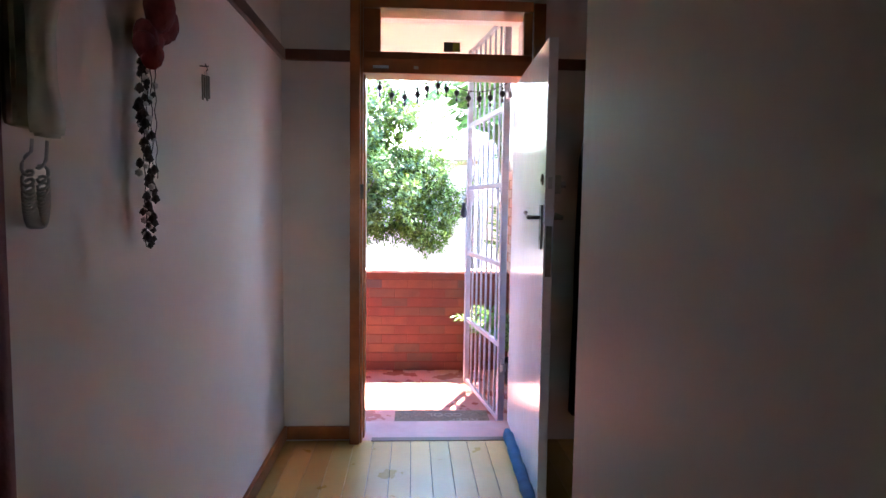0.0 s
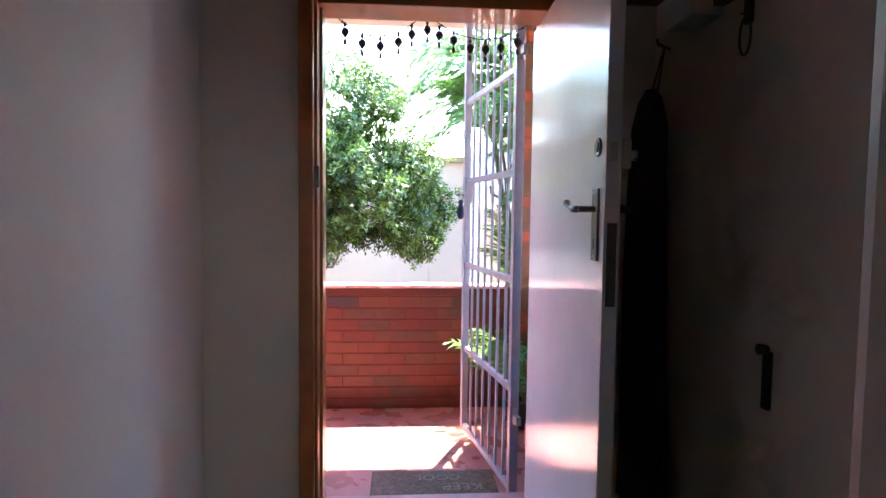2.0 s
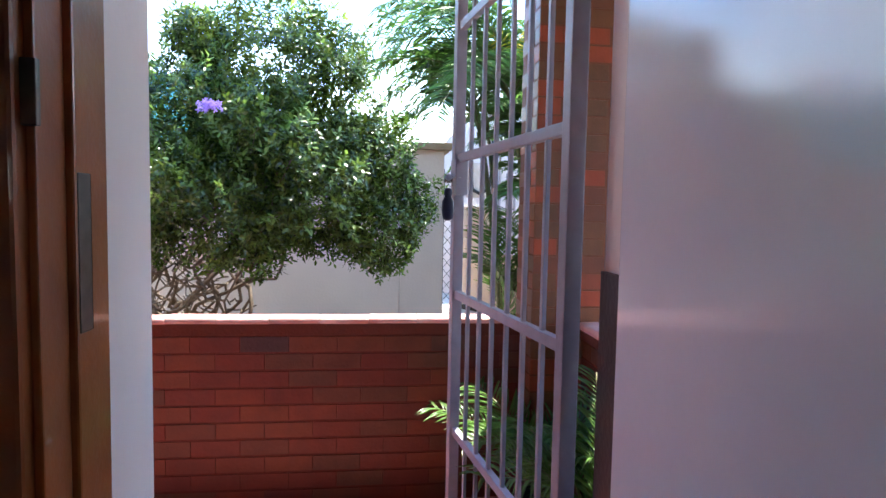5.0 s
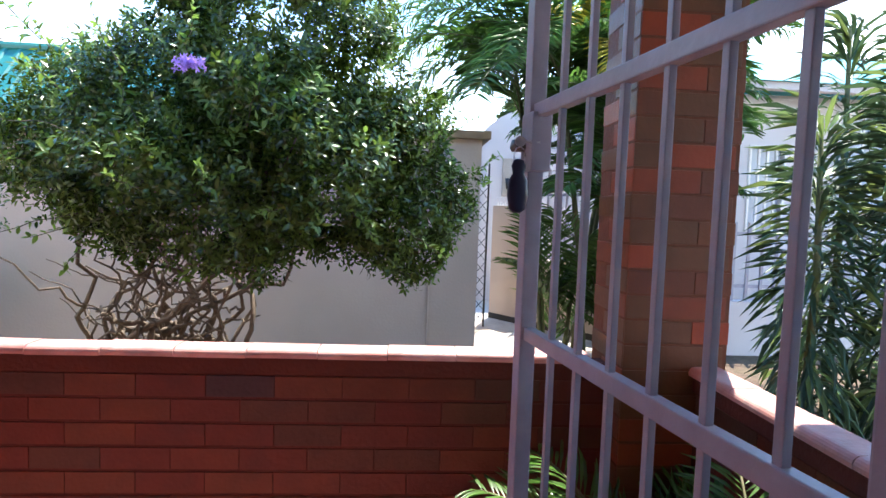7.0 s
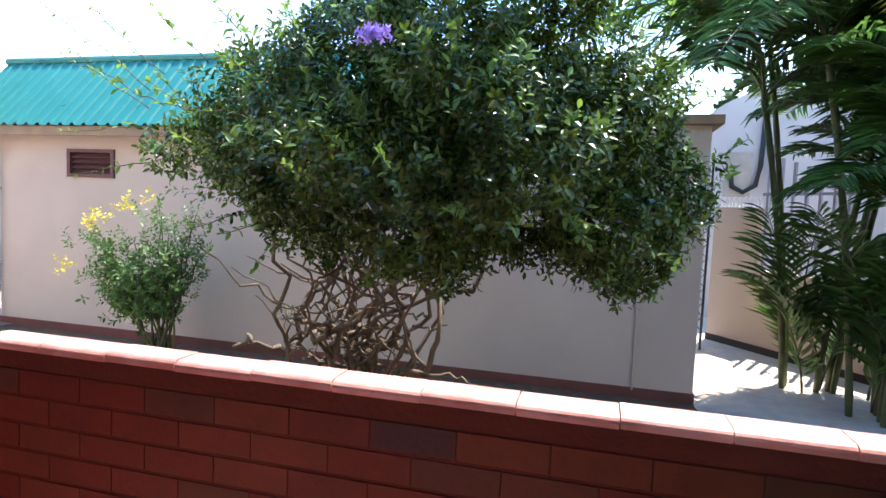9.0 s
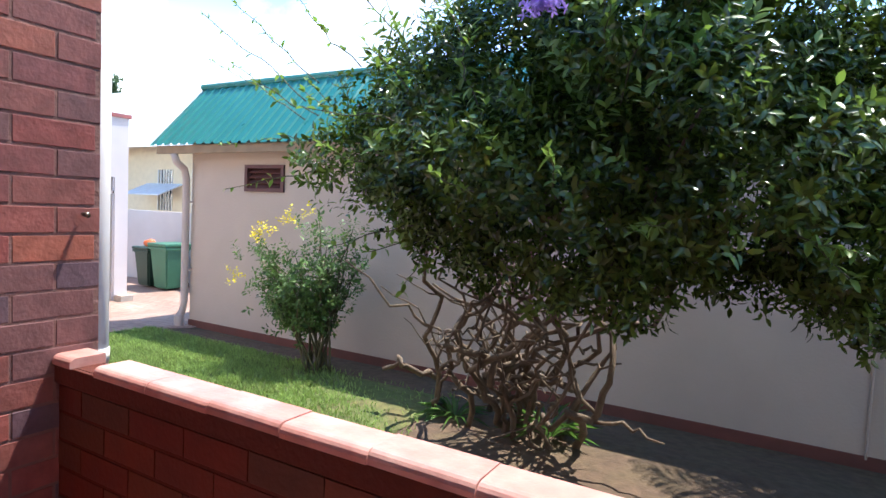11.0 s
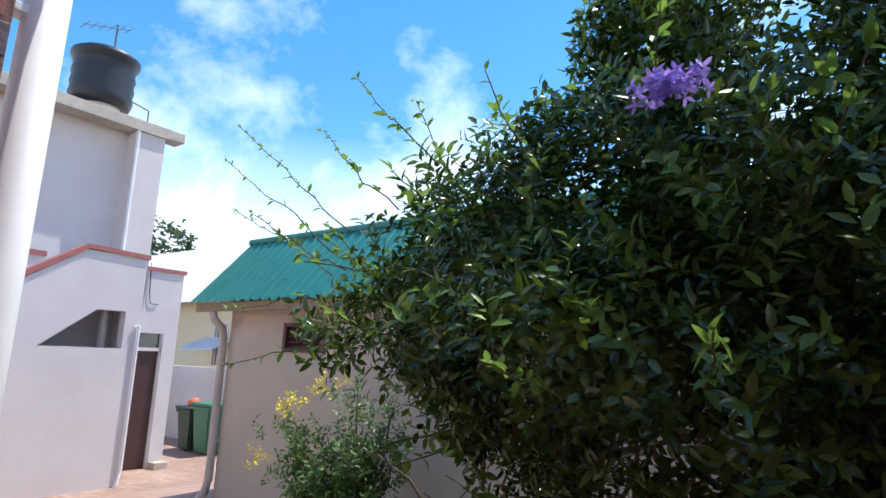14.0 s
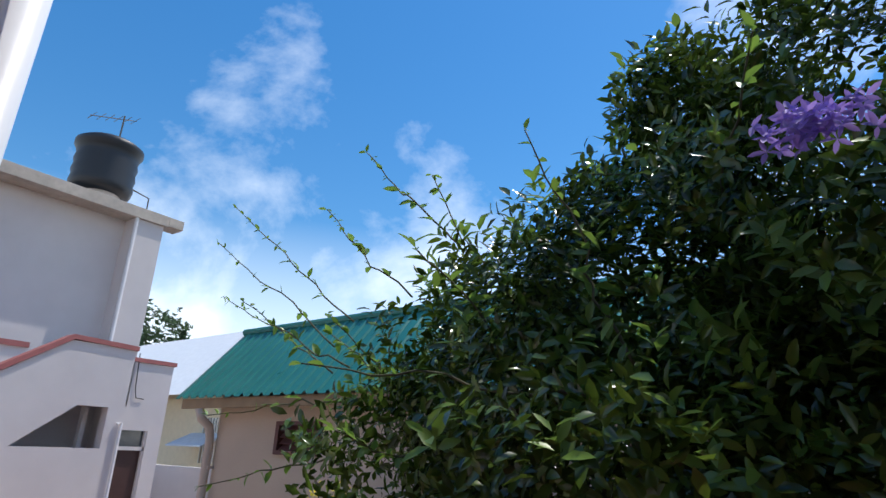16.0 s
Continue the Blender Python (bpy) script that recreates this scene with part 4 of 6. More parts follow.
RIDGE_Y, RIDGE_Z = 9.62, 2.76
part("roof", roof_sheet(OB_L - 0.46, -1.2, 8.84, 1.905, RIDGE_Y, RIDGE_Z), M_green_roof, ob, "green ribbed sheet metal roof")
part("roof", roof_sheet(OB_L - 0.46, -1.2, 11.3, 1.905, RIDGE_Y, RIDGE_Z), M_green_roof, ob, "green ribbed sheet metal roof")
part("ridge_cap", tube([(OB_L - 0.48, RIDGE_Y, RIDGE_Z + 0.015), (-1.2, RIDGE_Y, RIDGE_Z + 0.015)], 0.045, 8), M_green_roof, ob)
gable = bmesh.new()
for x in (OB_L + 0.002, OB_L + 0.18):
    gable.verts.new((x, OB_Y, OB_T)), gable.verts.new((x, RIDGE_Y, RIDGE_Z - 0.04)), gable.verts.new((x, 11.2, OB_T))
gable.verts.ensure_lookup_table()
g_ = gable.verts
for f_ in ((0, 1, 2), (5, 4, 3), (0, 3, 4, 1), (1, 4, 5, 2), (2, 5, 3, 0)):
    gable.faces.new([g_[i] for i in f_])
part("gable", gable, M_wall_out, ob)
vt = part("vent_frame", wall_along("x", OB_Y - 0.025, OB_Y + 0.10, (-5.64, -5.01), (1.372, 1.68), [(-5.595, -5.055, 1.410, 1.642)]), M_vent, ob, "maroon louvred air vent")
part("vent_backing", box_bm(-5.595, OB_Y + 0.11, 1.41, -5.055, OB_Y + 0.12, 1.64), M_dark, vt)
for k in range(4):
    sl = box_bm(-5.595, -0.038, -0.004, -5.055, 0.042, 0.004)
    bmesh.ops.transform(sl, matrix=Matrix.Translation((0, OB_Y + 0.03, 1.438 + 0.058 * k)) @ Matrix.Rotation(radians(42), 4, "X"), verts=sl.verts)
    part("louvre", sl, M_vent, vt)
dp = tagged(empty("downpipe"), "beige painted downpipe at the corner of the outbuilding", "downpipe")
part("pipe", tube([(-6.65, 8.88, 1.80), (-6.65, 8.92, 1.70), (-6.65, 9.03, 1.62), (-6.65, 9.06, 1.5), (-6.65, 9.06, -0.05), (-6.65, 9.03, -0.18), (-6.65, 8.96, -0.26)], 0.045, 12), M_pipe_beige, dp, "", True)
for z in (0.35, 1.2):
    part("bracket", box_bm(-6.71, 9.05, z, -6.59, 9.12, z + 0.03, bevel=0.003), M_pipe_beige, dp)
part("shoe", lathe([(0.055, 0), (0.06, 0.02), (0.06, 0.14), (0.05, 0.16)], (-6.65, 8.99, ground_z(-6.65, 8.99) - 0.005), 14), M_pipe_beige, dp, "", True)

# ---- white stair building ----
WX, WX2, WG = -10.1, -11.15, -0.80
wb = tagged(empty("white_stair_building"), "white painted stair building with a tower and red copings", "building")


def prism_x(outline, x0, x1):
    """outline in (y, z), pushed from x0 to x1."""
    b = bmesh.new()
    a = [b.verts.new((x0, y, z)) for y, z in outline]
    c = [b.verts.new((x1, y, z)) for y, z in outline]
    n = len(outline)
    for i in range(n):
        j = (i + 1) % n
        b.faces.new((a[i], a[j], c[j], c[i]))
    b.faces.new(a[::-1])
    b.faces.new(c)
    return b


# mostly unseen rest of the porch's house, added to block light from behind
wall_porch_end = structure("wall_porch_end", box_bm(-2.36, WALL_OUT, PORCH_Z - 0.3, -2.012, 5.048, 2.65), M_mortar2, "plum face-brick wall added to close the porch to light", "wall")
structure("light_block_front", box_bm(-2.01, WALL_IN + 0.1, PORCH_Z - 0.3, -0.90, WALL_OUT - 0.002, 2.65), M_plaster, "unseen plaster wall added to block light behind the porch", "wall")
structure("light_block_west", box_bm(-9.0, 5.0, -1.2, -2.362, 5.36, 2.80), M_plaster, "unseen plain wall added to block light beyond the porch", "wall")
structure("light_block_east", box_bm(1.60, WALL_IN, -0.6, 3.2, WALL_OUT, 2.80), M_plaster, "unseen plain wall added to block light beside the porch", "wall")
structure("light_block_roof", prism_x([(5.36, 2.81), (0.6, 4.7), (-4.0, 2.81)], -9.2, 3.3), M_fascia, "unseen brown pitched roof added to block sky light", "roof")

# stair flank with its raking opening
part("stair_wall", prism_x([(5.2, WG), (9.80, WG), (9.80, 1.33), (5.2, 1.33)], WX - 0.2, WX), M_white_wall, wb)
part("stair_wall", prism_x([(9.56, 1.33), (9.80, 1.33), (9.80, 1.91), (9.56, 1.91)], WX - 0.2, WX), M_white_wall, wb)
part("stair_wall", prism_x([(5.2, 1.33), (8.40, 1.33), (9.13, 1.91), (9.80, 1.91), (9.80, 2.80), (8.87, 2.80), (7.0, 1.50), (5.2, 1.45)], WX - 0.2, WX), M_white_wall, wb)
part("stair_back", box_bm(WX - 1.0, 5.2, WG, WX - 0.95, 9.8, 2.55), M_white_wall, wb)
# added slab that keeps daylight out of the stair opening
part("stair_light_block", box_bm(WX - 0.95, 5.2, 1.98, WX - 0.2, 9.8, 2.1), M_white_wall, wb)
part("stair_ledge", box_bm(WX - 0.95, 8.3, 1.0, WX - 0.2, 9.8, 1.2), M_white_wall, wb)
part("post", box_bm(WX - 0.5, 9.40, 1.2, WX - 0.4, 9.47, 1.91), M_white_wall, wb)
part("coping", prism_x([(6.9, 1.45), (8.88, 2.815), (9.83, 2.78), (9.83, 2.85), (8.86, 2.885), (6.86, 1.52)], WX - 0.24, WX + 0.03), M_red_trim, wb, "dull red painted coping")
part("upper_wall", box_bm(WX - 1.0, 5.2, 2.0, WX - 0.8, 8.6, 2.70), M_white_wall, wb)
part("coping", box_bm(WX - 1.03, 5.2, 2.70, WX - 0.77, 8.6, 2.78), M_red_trim, wb, "dull red painted coping")
# set-back bay with the brown door
part("bay_wall", wall_along("y", WX2 - 0.2, WX2, (9.82, 11.05), (WG - 0.05, 2.755), [(10.33, 10.79, WG + 0.0, 1.62)]), M_white_wall, wb)
part("bay_side", box_bm(WX2, 9.80, WG - 0.05, WX - 0.2, 9.90, 2.80), M_white_wall, wb)
part("bay_end", box_bm(WX2 - 2.5, 10.95, WG - 0.05, WX2 - 0.2, 11.05, 2.755), M_white_wall, wb)
part("coping", box_bm(WX2 - 0.25, 9.84, 2.755, WX2 + 0.03, 11.09, 2.825), M_red_trim, wb, "dull red painted coping")
dr = part("door", box_bm(WX2 - 0.12, 10.36, WG, WX2 - 0.07, 10.76, 1.30, bevel=0.004), M_door_brown, wb, "dark brown timber door")
part("door_frame", box_bm(WX2 - 0.13, 10.33, 1.30, WX2 - 0.02, 10.79, 1.36), M_white_wall, wb)
part("door_frame", box_bm(WX2 - 0.13, 10.76, WG, WX2 - 0.02, 10.79, 1.62), M_white_wall, wb)
part("door_light", box_bm(WX2 - 0.12, 10.36, 1.36, WX2 - 0.08, 10.76, 1.62), M_darkglass, wb)
part("step", box_bm(WX2, 10.80, WG - 0.02, WX2 + 0.22, 11.05, WG + 0.16, bevel=0.01), M_concrete, wb)
part("drain_pipe", tube([(WX + 0.03, 9.72, 1.68), (WX + 0.035, 9.78, 1.70), (WX + 0.035, 9.79, -0.5), (WX + 0.06, 9.74, -0.72)], 0.022, 8), M_pipe_white, wb, "thin white drain pipe")
part("cable", tube([(WX2 + 0.02, 10.38, 2.9), (WX2 + 0.02, 10.42, 2.3), (WX2 + 0.02, 10.46, 2.15), (WX2 + 0.02, 10.6, 2.14)], 0.008, 6), M_black, wb)
# tower
part("tower_wall", box_bm(WX2 - 2.2, 5.0, 2.0, WX2 - 0.35, 9.95, 5.27), M_white_wall, wb)
part("tower_pier", box_bm(WX2 - 0.35, 9.80, 2.0, WX2 + 0.0, 10.34, 5.39), M_white_wall, wb)
part("tower_slab", box_bm(WX2 - 2.3, 4.9, 5.27, WX2 + 0.06, 10.40, 5.475, bevel=0.01), M_concrete, wb, "weathered concrete roof slab")
part("tower_slab", box_bm(WX2 - 0.3, 10.40, 5.29, WX2 + 0.06, 10.69, 5.475, bevel=0.01), M_concrete, wb)
part("drain_pipe", tube([(WX2 - 0.05 + 0.07, 9.83, 5.27), (WX2 + 0.02, 9.84, 2.85)], 0.03, 8), M_pipe_white, wb)
part("rail_pipe", tube([(WX2 - 0.5, 9.85, 5.97), (WX2 - 0.4, 10.14, 5.87), (WX2 - 0.4, 10.15, 5.45)], 0.014, 8), M_steel, wb)
tk = tagged(empty("water_tank"), "black ribbed plastic water tank on the tower roof", "water tank")
prof_t = [(0.47, 0.0)] + [(0.51 + 0.024 * (k % 2), 0.07 + 0.108 * k) for k in range(8)] + [(0.58, 0.90), (0.58, 0.97), (0.48, 1.04), (0.16, 1.10)]
part("shell", lathe(prof_t, (WX2 - 0.60, 9.34, 5.675), 32), M_tank, tk, "", True)
part("base", lathe([(0.32, 0), (0.32, 0.2)], (WX2 - 0.58, 9.36, 5.475), 20), M_white_wall, tk, "pale concrete base")
an = tagged(empty("tv_antenna"), "thin metal television antenna above the water tank", "antenna")
part("mast", tube([(WX2 - 1.25, 9.7, 5.475), (WX2 - 1.25, 9.7, 7.76)], 0.016, 8), M_steel, an)
part("boom", tube([(WX2 - 1.25, 9.08, 7.46), (WX2 - 1.25, 9.94, 7.76)], 0.010, 6), M_steel, an)
for k in range(6):
    f = k / 5
    part("element", tube([(WX2 - 1.45, 9.12 + 0.8 * f, 7.475 + 0.28 * f), (WX2 - 1.05, 9.12 + 0.8 * f, 7.475 + 0.28 * f)], 0.006, 6), M_steel, an)

# yard beyond
yw = structure("wall_yard", box_bm(-18.0, 13.1, -1.0, -9.2, 13.25, 0.95), M_white_wall, "white painted yard wall behind the bins", "wall")
structure("wall_yard_end", box_bm(-15.2, 11.05, -1.0, -15.0, 13.1, 0.95), M_white_wall, "white painted yard wall", "wall")


def wheelie(x, y, s, material, label):
    w_ = tagged(empty("wheelie_bin"), label, "bin", "bins in the yard")
    z0 = ground_z(x) + 0.012
    b = bmesh.new()
    r0, r1 = 0.22 * s, 0.29 * s
    a = [b.verts.new((x + sx * r0, y + sy * r0, z0 + 0.04)) for sx, sy in ((-1, -1), (1, -1), (1, 1), (-1, 1))]
    c = [b.verts.new((x + sx * r1, y + sy * r1, z0 + 0.92 * s)) for sx, sy in ((-1, -1), (1, -1), (1, 1), (-1, 1))]
    for i in range(4):
        j = (i + 1) % 4
        b.faces.new((a[i], a[j], c[j], c[i]))
    b.faces.new(a[::-1]), b.faces.new(c)
    bmesh.ops.bevel(b, geom=b.edges[:], offset=0.03, segments=2, affect="EDGES")
    part("body", b, material, w_)
    part("rim", box_bm(x - r1 - 0.02, y - r1 - 0.02, z0 + 0.86 * s, x + r1 + 0.02, y + r1 + 0.02, z0 + 0.92 * s, bevel=0.012), material, w_)
    part("lid", box_bm(x - r1 - 0.03, y - r1 - 0.04, z0 + 0.925 * s, x + r1 + 0.03, y + r1 + 0.04, z0 + 1.0 * s, bevel=0.03), material, w_)
    for sx in (-1, 1):
        wh = lathe([(0.03, -0.02), (0.09, -0.02), (0.09, 0.02), (0.03, 0.02)], (0, 0, 0), 16)
        bmesh.ops.transform(wh, matrix=Matrix.Translation((x + sx * 0.2 * s, y + r0 + 0.02, z0 + 0.09)) @ Matrix.Rotation(radians(90), 4, "Y"), verts=wh.verts)
        part("wheel", wh, M_black, w_)
    return w_


wheelie(-11.85, 12.46, 1.04, M_bin, "green plastic wheelie bin against the yard wall")
wheelie(-12.5, 12.45, 0.92, mat("dark_green_bin_plastic", (0.02, 0.05, 0.035), rough=0.5), "dark green bin with an orange bag on top")
bag = bmesh.new()
bmesh.ops.create_icosphere(bag, subdivisions=3, radius=0.13, matrix=Matrix.Translation((-12.5, 12.40, ground_z(-12.5) + 1.0)) @ Matrix.Diagonal((1, 1, 0.8, 1)))
for v in bag.verts:
    v.co += Vector(noise.noise_vector(v.co * 9)) * 0.03
thing("orange_bag", bag, M_orange, "crumpled orange plastic bag lying on a bin", "bag", smooth=True)

nb = tagged(empty("neighbour_house"), "cream neighbouring house with a pale sheet roof", "house")
part("wall", wall_along("x", 16.0, 16.2, (-28, -10.0), (-1.2, 3.0), [(-17.6, -16.9, 0.9, 2.2), (-15.9, -15.0, 0.9, 2.2)]), M_cream, nb)
for a_, b_ in ((-17.6, -16.9), (-15.9, -15.0)):
    wi = part("window", box_bm(a_, 16.08, 0.9, b_, 16.12, 2.2), M_darkglass, nb)
    for k in range(6):
        xx = a_ + (b_ - a_) * k / 5
        part("bar", box_bm(xx - 0.02, 15.97, 0.9, xx + 0.02, 16.0, 2.2), M_white_plastic, wi)
part("awning", prism_x([(15.2, 1.36), (16.0, 1.72), (16.0, 1.76), (15.2, 1.40)], -18.2, -16.4), M_awning, nb, "pale blue sheet awning over the window")
part("roof", prism_x([(15.3, 2.85), (18.5, 5.55), (22, 2.85), (18.5, 5.45)], -28, -10.0), M_grey_roof, nb, "white sheet metal roof")
part("gable", prism_x([(16.0, 2.9), (18.5, 5.3), (21, 2.9)], -10.4, -10.2), M_white_wall, nb)

# ---- passage wall, gate and arch beyond the outbuilding ----
pw = tagged(empty("passage_wall"), "low white wall with window bars and razor wire in the passage", "wall")
P0, P1 = Vector((1.46, 11.55, 0)), Vector((2.75, 9.80, 0))
pu = (P1 - P0).normalized()
pm = pose(P0.x, P0.y, 0, 0, 0, math.degrees(math.atan2(pu.y, pu.x)))


def pput(name, bm, material, label="", smooth=False):
    bmesh.ops.transform(bm, matrix=pm, verts=bm.verts)
    return part(name, bm, material, pw, label, smooth)


pput("wall", box_bm(0, 0, GROUND_Z - 0.1, 0.60, 0.15, 1.36), M_wall_out)
pput("wall", box_bm(0.60, 0, GROUND_Z - 0.1, 2.4, 0.15, 0.66), M_wall_out)
pput("footing", box_bm(0, -0.012, GROUND_Z - 0.1, 2.4, 0, GROUND_Z + 0.09), M_dark)
for k in range(7):
    x = 0.66 + 0.15 * k
    pput("bar", box_bm(x - 0.014, 0.05, 0.66, x + 0.014, 0.08, 1.95 - 0.05 * k), M_gate)
for z in (1.0, 1.5):
    pput("rail", box_bm(0.60, 0.055, z, 1.7, 0.075, z + 0.03), M_gate)
wire = tube([(0.6 * k / 60, 0.075 + 0.06 * math.cos(k * 0.9), 1.43 + 0.06 * math.sin(k * 0.9)) for k in range(61)], 0.004, 5)
pput("razor_wire", wire, M_chrome, "coiled razor wire")
for k in range(12):
    sp = lathe([(0.012, 0), (0.001, 0.07)], (0.03 + 0.05 * k, 0.07, 1.36), 6)
    pput("spike", sp, M_white_plastic)
aw_ = bmesh.new()
ol = [(1.2, GROUND_Z - 0.1), (4.2, GROUND_Z - 0.1)] + [(2.7 + 1.5 * math.cos(a), 1.9 + 1.25 * math.sin(a)) for a in np.linspace(0, math.pi, 18)]
fa, fb = [aw_.verts.new((x, 13.2, z)) for x, z in ol], [aw_.verts.new((x, 13.4, z)) for x, z in ol]
for i in range(len(ol)):
    j = (i + 1) % len(ol)
    aw_.faces.new((fa[i], fa[j], fb[j], fb[i]))
aw_.faces.new(fa[::-1]), aw_.faces.new(fb)
arch = tagged(empty("arched_wall"), "white painted wall with a rounded top and a black waste pipe", "wall")
part("wall", aw_, M_white_wall, arch)
part("waste_pipe", tube([(2.33, 13.15, 2.72), (2.31, 13.15, 2.0), (2.26, 13.15, 1.72), (2.10, 13.15, 1.62), (1.95, 13.15, 1.70), (1.93, 13.15, 1.86)], 0.035, 10), M_black, arch, "black waste pipe bend", True)
part("meter_panel", box_bm(1.85, 13.16, 1.55, 2.2, 13.2, 2.2, bevel=0.01), M_concrete, arch)
part("post", tube([(2.42, 13.1, GROUND_Z), (2.46, 13.1, 2.3)], 0.02, 8), M_steel, arch)
lt = tagged(empty("folding_gate"), "black folding lattice gate pushed against the wall", "gate")
for x in (1.15, 1.29):
    part("post", box_bm(x - 0.012, 10.9, GROUND_Z, x + 0.012, 10.93, 1.9), M_black, lt)
for k in range(12):
    z = GROUND_Z + 0.05 + 0.165 * k
    for s in (0, 1):
        part("lattice_bar", tube([(1.15, 10.90, z + 0.165 * s), (1.29, 10.90, z + 0.165 * (1 - s))], 0.005, 5), M_black, lt)

# ---- house on the far side of the passage ----
hs = tagged(empty("side_house"), "pale house with barred windows and a turquoise roof edge", "house")
part("wall", wall_along("x", 11.0, 11.2, (4.55, 16.0), (-0.6, 3.0), [(4.9, 5.4, 1.1, 2.3), (6.3, 7.15, 1.45, 2.8)]), M_white_wall, hs)
part("wall", box_bm(4.55, 11.2, -0.6, 4.75, 16.0, 3.0), M_white_wall, hs)
for a_, b_, z0, z1 in ((4.9, 5.4, 1.1, 2.3), (6.3, 7.15, 1.45, 2.8)):
    wi = part("window", box_bm(a_, 11.08, z0, b_, 11.12, z1), M_paleglass, hs)
    for k in range(5):
        xx = a_ + (b_ - a_) * k / 4
        part("bar", box_bm(xx - 0.015, 10.97, z0, xx + 0.015, 11.0, z1), M_white_plastic, wi)
    for k in range(3):
        zz = z0 + (z1 - z0) * k / 2
        part("bar", box_bm(a_ - 0.02, 10.972, zz - 0.015, b_ + 0.02, 10.998, zz + 0.015), M_white_plastic, wi)
part("gutter", box_bm(4.4, 10.55, 2.98, 16.0, 10.68, 3.08, bevel=0.01), M_white_wall, hs)
part("roof", prism_x([(10.5, 3.08), (13.6, 4.3), (16.5, 3.08), (13.6, 4.2)], 4.3, 16.0), M_turq, hs, "turquoise painted sheet roof")
fc = tagged(empty("palisade_fence"), "grey steel fence on a low wall before the pale house", "fence")
part("base", box_bm(3.2, 9.55, GROUND_Z - 0.1, 9.0, 9.7, 0.35), M_white_wall, fc, "low white base wall")
for k in range(34):
    part("slat", box_bm(3.25 + 0.17 * k, 9.60, 0.35, 3.28 + 0.17 * k, 9.63, 1.25), M_gate, fc)
for z in (0.5, 1.1):
    part("rail", box_bm(3.2, 9.63, z, 9.0, 9.65, z + 0.04), M_gate, fc)

# ---- white downpipe by the pillar ----
wp = tagged(empty("white_downpipe"), "white plastic downpipe beside the brick pillar", "downpipe")
part("pipe", tube([(-2.30, 5.525, 2.78), (-2.30, 5.525, GROUND_Z)], 0.054, 20), M_pipe_white, wp, "", True)
part("joint", tube([(-2.30, 5.525, 0.62), (-2.30, 5.525, 0.67)], 0.0575, 20), M_pipe_white, wp, "", True)
for z in (0.5, 2.2):
    part("bracket", box_bm(-2.33, 5.378, z, -2.27, 5.48, z + 0.025, bevel=0.003), M_pipe_white, wp)
kn = tube([(-1.992, 5.325, 1.168), (-1.965, 5.325, 1.166)], [0.006, 0.009], 8)
thing("wall_nail", kn, M_steel, "rusty nail head in the brick pillar", "nail", smooth=True)


# ---- plants ----
def leaf_mesh(name, base, tip_dir, normal, length, width, material, droop=0.25):
    """Many leaves in one mesh: arrays of base points, directions, normals, lengths and widths."""
    n = len(base)
    t = tip_dir / np.linalg.norm(tip_dir, axis=1, keepdims=True)
    s = np.cross(normal, t)
    s /= np.maximum(np.linalg.norm(s, axis=1, keepdims=True), 1e-6)
    u = np.cross(t, s)
    L, W = length[:, None], width[:, None]
    v = np.zeros((n, 7, 3))
    v[:, 0] = base
    v[:, 1] = base + t * L * 0.35 + s * W * 0.5 + u * W * 0.12
    v[:, 2] = base + t * L * 0.35 - s * W * 0.5 + u * W * 0.12
    v[:, 3] = base + t * L * 0.72 + s * W * 0.40 - u * L * droop * 0.30
    v[:, 4] = base + t * L * 0.72 - s * W * 0.40 - u * L * droop * 0.30
    v[:, 5] = base + t * L - u * L * droop
    v[:, 6] = base + t * L * 0.45 - u * W * 0.10
    idx = np.arange(n)[:, None] * 7
    tri = [(0, 2, 6), (0, 6, 1), (1, 6, 3), (2, 4, 6), (6, 4, 5), (6, 5, 3)]
    allf = np.concatenate([idx + np.array(q)[None, :] for q in tri], 0)
    me = bpy.data.meshes.new(name)
    me.vertices.add(n * 7)
    me.vertices.foreach_set("co", v.reshape(-1))
    me.loops.add(len(allf) * 3)
    me.loops.foreach_set("vertex_index", allf.reshape(-1).astype(np.int32))
    me.polygons.add(len(allf))
    me.polygons.foreach_set("loop_start", np.arange(0, len(allf) * 3, 3, dtype=np.int32))
    me.polygons.foreach_set("loop_total", np.full(len(allf), 3, dtype=np.int32))
    me.update(calc_edges=True)
    me.validate()
    me.materials.append(material)
    return me


def unit(a):
    return a / np.maximum(np.linalg.norm(a, axis=1, keepdims=True), 1e-9)


